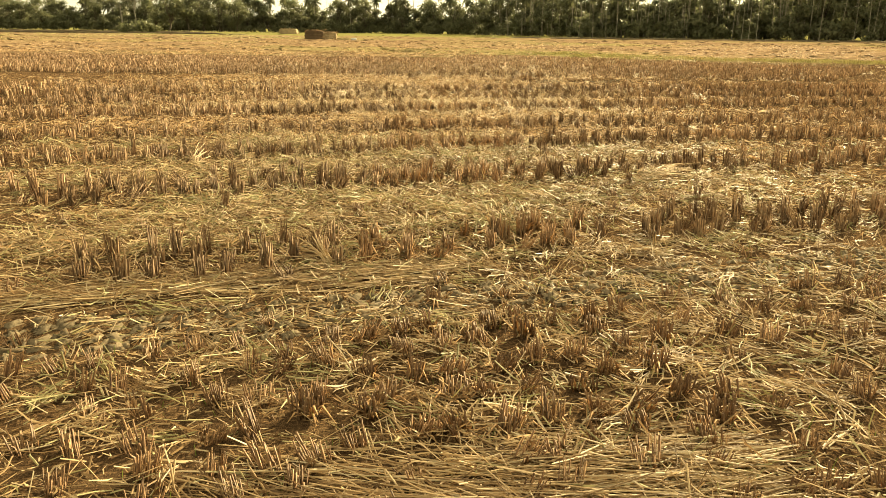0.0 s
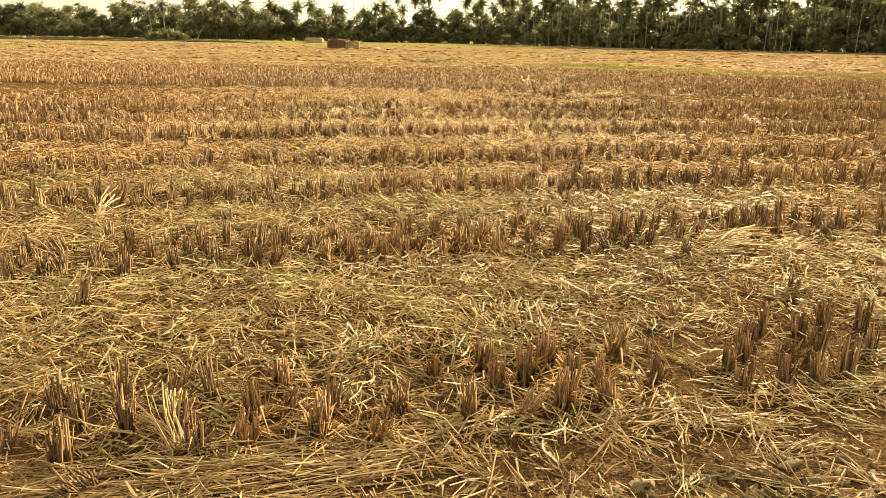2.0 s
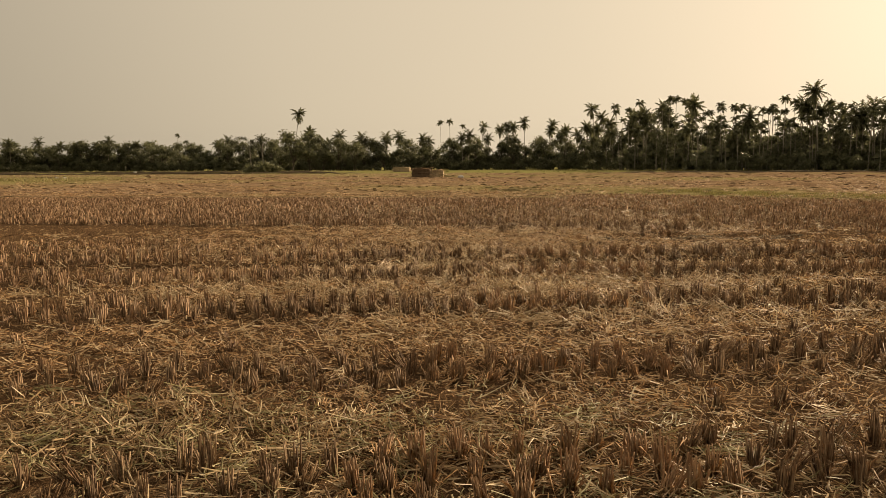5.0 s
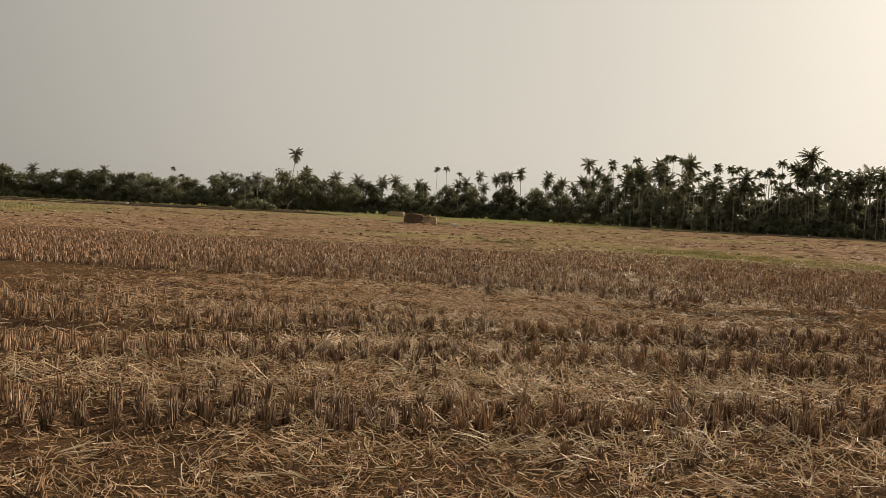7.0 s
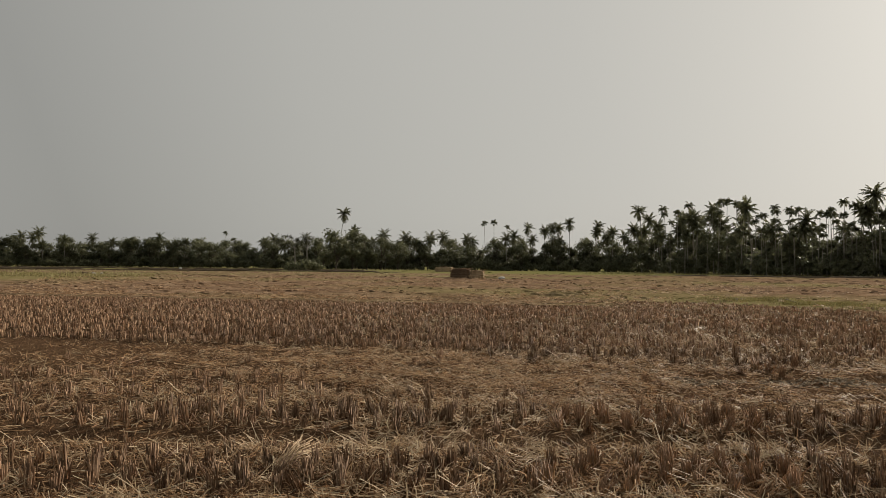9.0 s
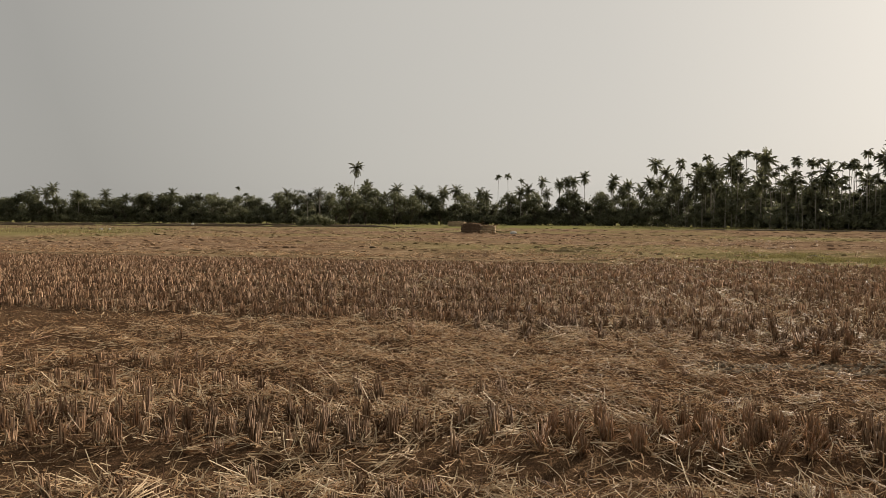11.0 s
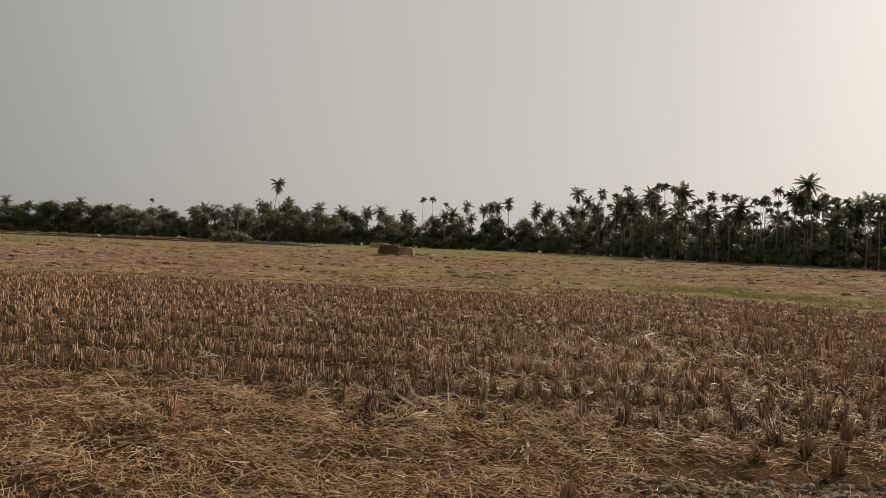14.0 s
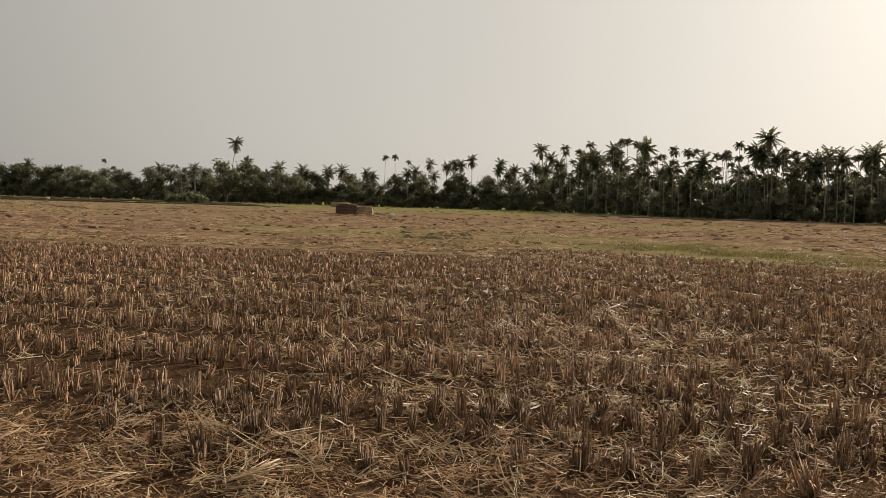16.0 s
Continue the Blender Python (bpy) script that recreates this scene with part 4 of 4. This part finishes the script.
def palm_crown(fronds, length, rise0, rise1, droop, leaflets, leaf, width, seed, ragged=0.15):
    """A head of feather fronds: each a drooping rib with leaflets hanging from both sides."""
    r = np.random.default_rng(seed)
    pieces = []
    for i in range(fronds):
        az = 2.39996 * i + r.normal(0, 0.3)
        u = (i / max(fronds - 1, 1)) ** 0.9
        ang = rise0 + (rise1 - rise0) * u + r.normal(0, 0.16)
        ln = length * r.uniform(0.8, 1.1)
        p, pts, dirs, n = np.zeros(3), [], [], 9
        for j in range(n):
            d = np.array([math.cos(az) * math.cos(ang), math.sin(az) * math.cos(ang), math.sin(ang)])
            pts.append(p.copy())
            dirs.append(d)
            p = p + d * ln / (n - 1)
            ang -= droop / (n - 1) * (0.5 + 1.2 * j / n)
        pts = np.array(pts)
        pieces.append(prisms(pts[None, ::2], np.linspace(0.06, 0.015, 5)[None] * width / 0.12))
        s = np.linspace(0.12, 1.0, leaflets)
        base = np.stack([np.interp(s, np.linspace(0, 1, n), pts[:, k]) for k in range(3)], axis=1)
        along = np.stack([np.interp(s, np.linspace(0, 1, n), np.array(dirs)[:, k]) for k in range(3)], axis=1)
        lat = np.array([-math.sin(az), math.cos(az), 0.0])
        for sgn in (-1, 1):
            keep = r.random(leaflets) > ragged
            b, al = base[keep], along[keep]
            m = len(b)
            ll = leaf * np.sin(np.pi * (0.18 + 0.74 * s[keep])) * r.uniform(0.8, 1.1, m)
            d = sgn * lat[None] * 0.75 + al * 0.55 + np.array([[0, 0, -1.0]]) * r.uniform(0.25, 0.95, m)[:, None]
            d /= np.linalg.norm(d, axis=1, keepdims=True)
            tip = b + d * ll[:, None]
            w = al * width * 0.5
            v = np.stack([b - w, b + w, tip + w * 0.4, tip - w * 0.4], axis=1).reshape(-1, 3)
            pieces.append((v, np.arange(4 * m).reshape(-1, 4), None))
    return joined(pieces)


def palm(name, label, height, bend, r0, crown, seed):
    r = random.Random(seed)
    top = tagged(new(name), label, "palm tree")
    a, n = r.uniform(0, 6.28), 9
    pts = [(bend * math.cos(a) * (k / n) ** 1.7, bend * math.sin(a) * (k / n) ** 1.7, -0.3 + (height + 0.3) * k / n) for k in range(n + 1)]
    rad = [r0 * (1.5 if k == 0 else 1.0 - 0.4 * k / n) for k in range(n + 1)]
    v, q, _ = tube(pts, rad)
    part("trunk", mesh_np("trunk", v, q, None, M_TRUNK, True), top, "slender grey trunk")
    v, q, t = crown
    c = part("crown", mesh_np("crown", v, q, t, M_PALM), top)
    c.location = pts[-1]
    return top


def broad_tree(name, label, height, spread, lobes, leaves, leaf, seed, trunk_share=0.10):
    r = np.random.default_rng(seed)
    top = tagged(new(name), label, "tree")
    n, stem = 6, height * trunk_share
    pts = [(0.25 * math.sin(k * 0.9 + seed), 0.2 * math.cos(k * 1.1 + seed), -0.3 + (stem + height * 0.25) * k / n) for k in range(n + 1)]
    pieces = [tube(pts, [0.022 * height * (1 - 0.1 * k) for k in range(n + 1)])]
    cents = []
    for i in range(lobes):
        a, q = 2.4 * i + r.uniform(-0.4, 0.4), math.sqrt((i + 0.4) / lobes) * spread * 0.62
        z = stem + (height - stem) * (0.12 + 0.72 * ((i * 0.618 + 0.3 * r.random()) % 1.0) * (1 - 0.25 * q / spread))
        cents.append((q * math.cos(a), q * math.sin(a), z, spread * r.uniform(0.34, 0.52)))
        p0 = np.array(pts[3])
        p1 = np.array(cents[-1][:3])
        pieces.append(tube([tuple(p0 + (p1 - p0) * s + np.array([0, 0, 0.3 * math.sin(3.1 * s)])) for s in (0, 0.35, 0.7, 1)], [0.010 * height, 0.008 * height, 0.005 * height, 0.002 * height], 3))
    v, q, _ = joined(pieces)
    part("trunk", mesh_np("trunk", v, q, None, M_BARK, True), top, "dark forking trunk")
    per = leaves // lobes
    cen = np.repeat(np.array(cents), per, axis=0)
    m = len(cen)
    d = r.normal(0, 1, (m, 3))
    d /= np.linalg.norm(d, axis=1, keepdims=True)
    rad = cen[:, 3] * r.uniform(0.25, 1, m) ** 0.5 * (0.85 + 0.3 * np.sin(5 * d[:, 0] + 3 * d[:, 2] + seed))
    c = cen[:, :3] + d * rad[:, None] * np.array([[1, 1, 0.75]])
    c[:, 2] = np.maximum(c[:, 2], 0.1)
    a = r.normal(0, 1, (m, 3))
    a /= np.linalg.norm(a, axis=1, keepdims=True)
    b = np.cross(a, d)
    b /= np.maximum(np.linalg.norm(b, axis=1, keepdims=True), 1e-6)
    s = (leaf * r.uniform(0.6, 1.4, m))[:, None]
    fold = d * s * 0.25
    v = np.stack([c - a * s * 0.5, c + b * s * 0.32 - fold, c + a * s * 0.55, c - b * s * 0.32 - fold], axis=1).reshape(-1, 3)
    part("crown", mesh_np("crown", v, np.arange(4 * m).reshape(-1, 4), None, M_LEAF), top)
    return top


def coconut(i, height):
    return palm("coconut_palm", "tall coconut palm with drooping feathery fronds", height, 0.06 * height * (0.4 + 0.3 * i), 0.17,
                palm_crown(25 + i % 4, 3.3 + 0.25 * (i % 3), 1.5, -1.05 - 0.1 * (i % 3), 0.75 + 0.25 * (i % 3), 15, 0.85, 0.27, 300 + i, 0.10), 40 + i)


def areca(i, height):
    return palm("areca_palm", "slender areca palm with a small tufted head", height, 0.4, 0.085,
                palm_crown(11, 1.6, 1.5, 0.35, 2.3, 13, 0.62, 0.17, 330 + i, 0.06), 60 + i)


def ragged_tree(i, height):
    """A half-bare tree: thin stems rising and arching over, with tufts of leaves only towards their ends."""
    r = np.random.default_rng(350 + i)
    top = tagged(new("ragged_tree"), "half-bare tree with arching wispy branches at the field's edge", "tree")
    wood, leaf = [tube([(0.15 * math.sin(k), 0.1 * math.cos(k), -0.3 + 0.62 * height * k / 6) for k in range(7)], [0.02 * height * (1 - 0.09 * k) for k in range(7)])], []
    for k in range(13):
        az, rise, z0 = r.uniform(0, 6.28), r.uniform(0.9, 1.45), height * r.uniform(0.35, 0.6)
        p, pts, ln = np.array([0.0, 0.0, z0]), [], height * r.uniform(0.3, 0.55)
        for j in range(8):
            pts.append(p.copy())
            p = p + ln / 7 * np.array([math.cos(az) * math.cos(rise), math.sin(az) * math.cos(rise), math.sin(rise)])
            rise -= r.uniform(0.12, 0.36)
        wood.append(prisms(np.array(pts)[None], np.linspace(0.09, 0.02, 8)[None]))
        m = int(r.uniform(30, 110))
        at = r.uniform(0.35, 1.0, m) ** 0.8 * 7
        c = np.stack([np.interp(at, range(8), np.array(pts)[:, q]) for q in range(3)], axis=1) + r.normal(0, 0.28, (m, 3))
        d = r.normal(0, 1, (m, 3)) + np.array([[0, 0, -0.8]])
        d /= np.linalg.norm(d, axis=1, keepdims=True)
        leaf.append(prisms(np.stack([c, c + d * 0.5], axis=1), np.stack([np.full(m, 0.10), np.full(m, 0.02)], axis=1), flat=0.2))
    v, q, _ = joined(wood)
    part("trunk", mesh_np("trunk", v, q, None, M_TRUNK, True), top, "pale thin forking stems")
    v, q, _ = joined(leaf)
    part("crown", mesh_np("crown", v, q, None, M_LEAF), top)
    return top


COCO = [(h, coconut(i, h)) for i, h in enumerate((10.0, 12.0, 14.0, 16.0, 18.5, 22.0))]
ARECA = [(h, areca(i, h)) for i, h in enumerate((10.0, 12.5, 15.0))]
RAGGED = [(14.0, ragged_tree(0, 14.0)), (14.0, ragged_tree(1, 14.0))]
BROAD = [(h, broad_tree("broadleaf_tree", "dark green broadleaf tree with a dense crown", h, w, k, 1400, 0.60, 400 + i)) for i, (h, w, k) in enumerate(((9.0, 4.2, 11), (11.0, 4.6, 13), (12.5, 5.0, 14), (8.0, 4.4, 10), (10.0, 3.8, 12)))]
BUSH = [(h, broad_tree("bush", "low dark green bush at the edge of trees", h, w, 8, 400, 0.52, 420 + i, 0.08)) for i, (h, w) in enumerate(((3.2, 2.6), (4.2, 3.2), (2.6, 2.8)))]
used = set()


def plant(kinds, bearing, dist, height, group="", lone=False):
    """A tree of about that height, at a bearing (degrees to the right of +y) and a distance from the start."""
    best = min(range(len(kinds)), key=lambda k: abs(kinds[k][0] - height) + (random.random() * 2.0 if not lone else 0))
    h0, ob = kinds[best]
    h0 += {"coconut": 2.3, "areca_p": 1.3, "ragged_": 0.0}.get(ob.name[:7], 0.0)
    a = radians(bearing)
    x, y = dist * math.sin(a), dist * math.cos(a)
    k = height / h0 / (ob.scale[0] if ob.name in used else 1.0)
    m = pose(x, y, float(ground_z(x, y)), random.uniform(-2, 2), random.uniform(-2, 2), random.uniform(0, 360)) @ Matrix.Scale(k, 4)
    if ob.name in used:
        ob = copy_thing(ob, m)
    else:
        used.add(ob.name)
        ob.matrix_basis = m
    if group:
        ob["group"] = group
    return ob


def edge(b):
    """Distance of the wood's edge at a bearing."""
    return float(np.interp(b, [-60, -32, -20, -10, -3, 2, 6, 10, 18, 26, 45], [330, 312, 275, 275, 278, 262, 215, 180, 172, 168, 165]))


def canopy(b):
    """Height of the closed canopy at a bearing."""
    return float(np.interp(b, [-60, -30, -22, -19, -15, -10, 0, 6, 10, 20, 30, 45], [15.5, 14.5, 14.0, 15.5, 14.5, 14, 14.5, 13.5, 11.5, 12.0, 15.0, 16.5]))


random.seed(5)
TALL_COCO = [(-19.7, 283, 22.8), (-18.7, 283, 16.2), (-16.2, 283, 14.7), (-14.4, 283, 12.6), (-12.0, 283, 14.5), (-10.1, 283, 13.4), (-5.7, 285, 17.9), (-4.3, 285, 17.1), (-5.0, 285, 13.1), (-3.5, 286, 17.9), (-2.4, 284, 19.4), (-0.5, 278, 18.2), (0.7, 274, 15.7), (2.9, 259, 21.9), (3.7, 250, 18.6), (7.0, 214, 18.6), (10.1, 188, 17.1), (11.2, 187, 12.3), (13.4, 185, 13.9), (16.3, 182, 16.0), (17.6, 180, 18.5), (20.8, 179, 14.3), (21.4, 178, 13.9), (23.6, 177, 14.8), (-32.6, 320, 13.5), (-33.4, 321, 11.6), (-30.8, 316, 11.8), (-25.1, 299, 11.8), (-13.0, 283, 12.9), (-3.0, 286, 17.8), (6.3, 221, 17.2)] + [(24.5, 176, 13.5), (26.0, 180, 15.0), (28.0, 176, 14.0), (30.5, 178, 15.5), (33.0, 176, 13.0), (-40.0, 330, 15.0), (-43.5, 332, 14.0), (-46.5, 330, 15.5)]
TALL_ARECA = [(-28.0, 308, 14.9), (-27.3, 306, 12.4), (-8.8, 284, 19.0), (-8.0, 284, 19.5), (-7.1, 284, 17.4), (5.2, 233, 18.7), (4.6, 239, 18.8), (5.9, 225, 20.3), (7.9, 206, 19.3), (8.4, 202, 19.0), (7.6, 209, 17.8), (9.1, 196, 17.8), (9.4, 193, 16.7), (11.5, 186, 15.9), (12.3, 186, 15.4), (12.6, 185, 14.6), (12.9, 185, 15.1), (14.1, 184, 14.3), (14.8, 183, 14.7), (14.5, 184, 14.1), (15.7, 182, 16.5), (15.9, 182, 15.6), (18.2, 180, 15.0), (18.9, 180, 14.3), (19.6, 179, 14.0), (9.6, 192, 17.4), (22.3, 178, 13.6)]
TALL_RAGGED = [(-22.9, 281, 15.5), (-22.0, 278, 14.7)]
# trees that stand out against the sky: bearing, distance, height
for b, d, h in TALL_COCO:
    plant(COCO, b, d, h, "palms along the field", True)
for b, d, h in TALL_ARECA:
    plant(ARECA, b, d, h, "palms along the field", True)
for b, d, h in TALL_RAGGED:
    plant(RAGGED, b, d, h, "palms along the field", True)
for b, d, h in TALL_RAGGED:
    plant(BUSH, b + 0.25, d - 6, 3.6, "bushes at the wood's edge")
    plant(BUSH, b - 0.2, d - 4, 2.4, "bushes at the wood's edge")
# palms of middle height where the wood bends round to the grove
for _ in range(20):
    bb = random.uniform(-7.5, 9.0)
    plant(COCO, bb, edge(bb) + random.uniform(2, 24), random.uniform(0.72, 1.12) * float(np.interp(bb, [-8, 0, 4, 9], [13.0, 14.5, 15.5, 15.0])), "palms along the field")
# a clump of dense trees standing forward of the wood
for bb, d, h in ((-20.8, 262, 13.0), (-19.8, 258, 16.0), (-18.6, 260, 16.2), (-17.6, 262, 14.6), (-16.4, 266, 13.4), (-15.2, 268, 11.5)):
    plant(BROAD, bb, d, h, "trees along the field")
for bb, d, h in ((-22.6, 186, 2.6), (-21.7, 184, 3.4), (-20.9, 186, 2.2)):
    plant(BUSH, bb, d, h, "bushes at the wood's edge")
# the closed wood behind and between them
THICKET = []
b = -52.0
while b < 42:
    e, c = edge(b), canopy(b)
    step_deg = math.degrees(4.6 / e)
    plant(BROAD, b + random.uniform(-0.3, 0.3), e + random.uniform(4, 10), c * random.uniform(0.62, 1.0), "trees along the field")
    plant(BROAD, b + random.uniform(-0.5, 0.5), e + random.uniform(13, 24), c * random.uniform(0.75, 1.05), "trees along the field")
    if random.random() < 0.95:
        plant(BUSH, b + random.uniform(-0.4, 0.4), e + random.uniform(0, 3), random.uniform(2.6, 5.5), "bushes at the wood's edge")
    plant(BUSH, b + random.uniform(-0.5, 0.5), e + random.uniform(-1, 2), random.uniform(1.6, 3.0), "bushes at the wood's edge")
    for near_, far_, low_, high_ in ((34, 46, 6.5, 9.0), (22, 32, 6.0, 8.0), (5, 14, 3.5, 6.0)):
        THICKET.append((b + random.uniform(-0.5, 0.5), e + random.uniform(near_, far_), random.uniform(low_, high_) * (1.0 if b < 5 else 1.3)))
    if random.random() < (0.45 if b < 3 else 0.8):
        plant(COCO, b + random.uniform(-0.5, 0.5), e + random.uniform(3, 12), c * random.uniform(0.62, 0.98) * (1.0 if b < 6 else 1.15), "palms along the field")
    if random.random() < (0.2 if b < 0 else 0.5):
        plant(COCO, b + random.uniform(-0.5, 0.5), e + random.uniform(14, 30), c * random.uniform(0.85, 1.0 if b < 0 else 1.12), "palms along the field")
    b += step_deg
# the thicket inside the wood, joined
shapes = []
for h0, ob in BUSH:
    me = next(c for c in ob.children if c.name.startswith("crown")).data
    co = np.empty(len(me.vertices) * 3, np.float32)
    me.vertices.foreach_get("co", co)
    shapes.append((h0, co.reshape(-1, 3)))
pieces = []
for bb, d, h in THICKET:
    h0, co = shapes[random.randrange(len(shapes))]
    a, k = random.uniform(0, 6.28), h / h0
    x, y = d * math.sin(radians(bb)), d * math.cos(radians(bb))
    v = np.stack([co[:, 0] * math.cos(a) - co[:, 1] * math.sin(a), co[:, 0] * math.sin(a) + co[:, 1] * math.cos(a), co[:, 2]], axis=1) * k
    pieces.append((v + np.array([[x, y, float(ground_z(x, y))]]), np.arange(len(v)).reshape(-1, 4), None))
v, q, t = joined(pieces)
tagged(new("thicket", mesh_np("thicket", v, q, None, M_LEAF)), "dark green undergrowth inside the palm wood", "undergrowth", kind="stuff")
# the areca grove: many thin pale trunks
b = 4.0
while b < 40:
    e = edge(b)
    for _ in range(2):
        plant(ARECA, b + random.uniform(-0.4, 0.4), e + random.uniform(-3, 10), random.uniform(8.5, 12.5), "areca grove")
    for _ in range(2):
        plant(ARECA if random.random() < 0.7 else COCO, b + random.uniform(-0.5, 0.5), e + random.uniform(2, 26), random.uniform(11.5, 15.8) * e / 180, "areca grove")
    b += 0.85
# one more of any kind not yet standing
for kinds in (COCO, ARECA, RAGGED, BROAD, BUSH):
    for h0, ob in kinds:
        if ob.name not in used:
            plant([(h0, ob)], random.uniform(-30, -5), 300 + random.uniform(0, 6), h0 * 0.8, "trees along the field")
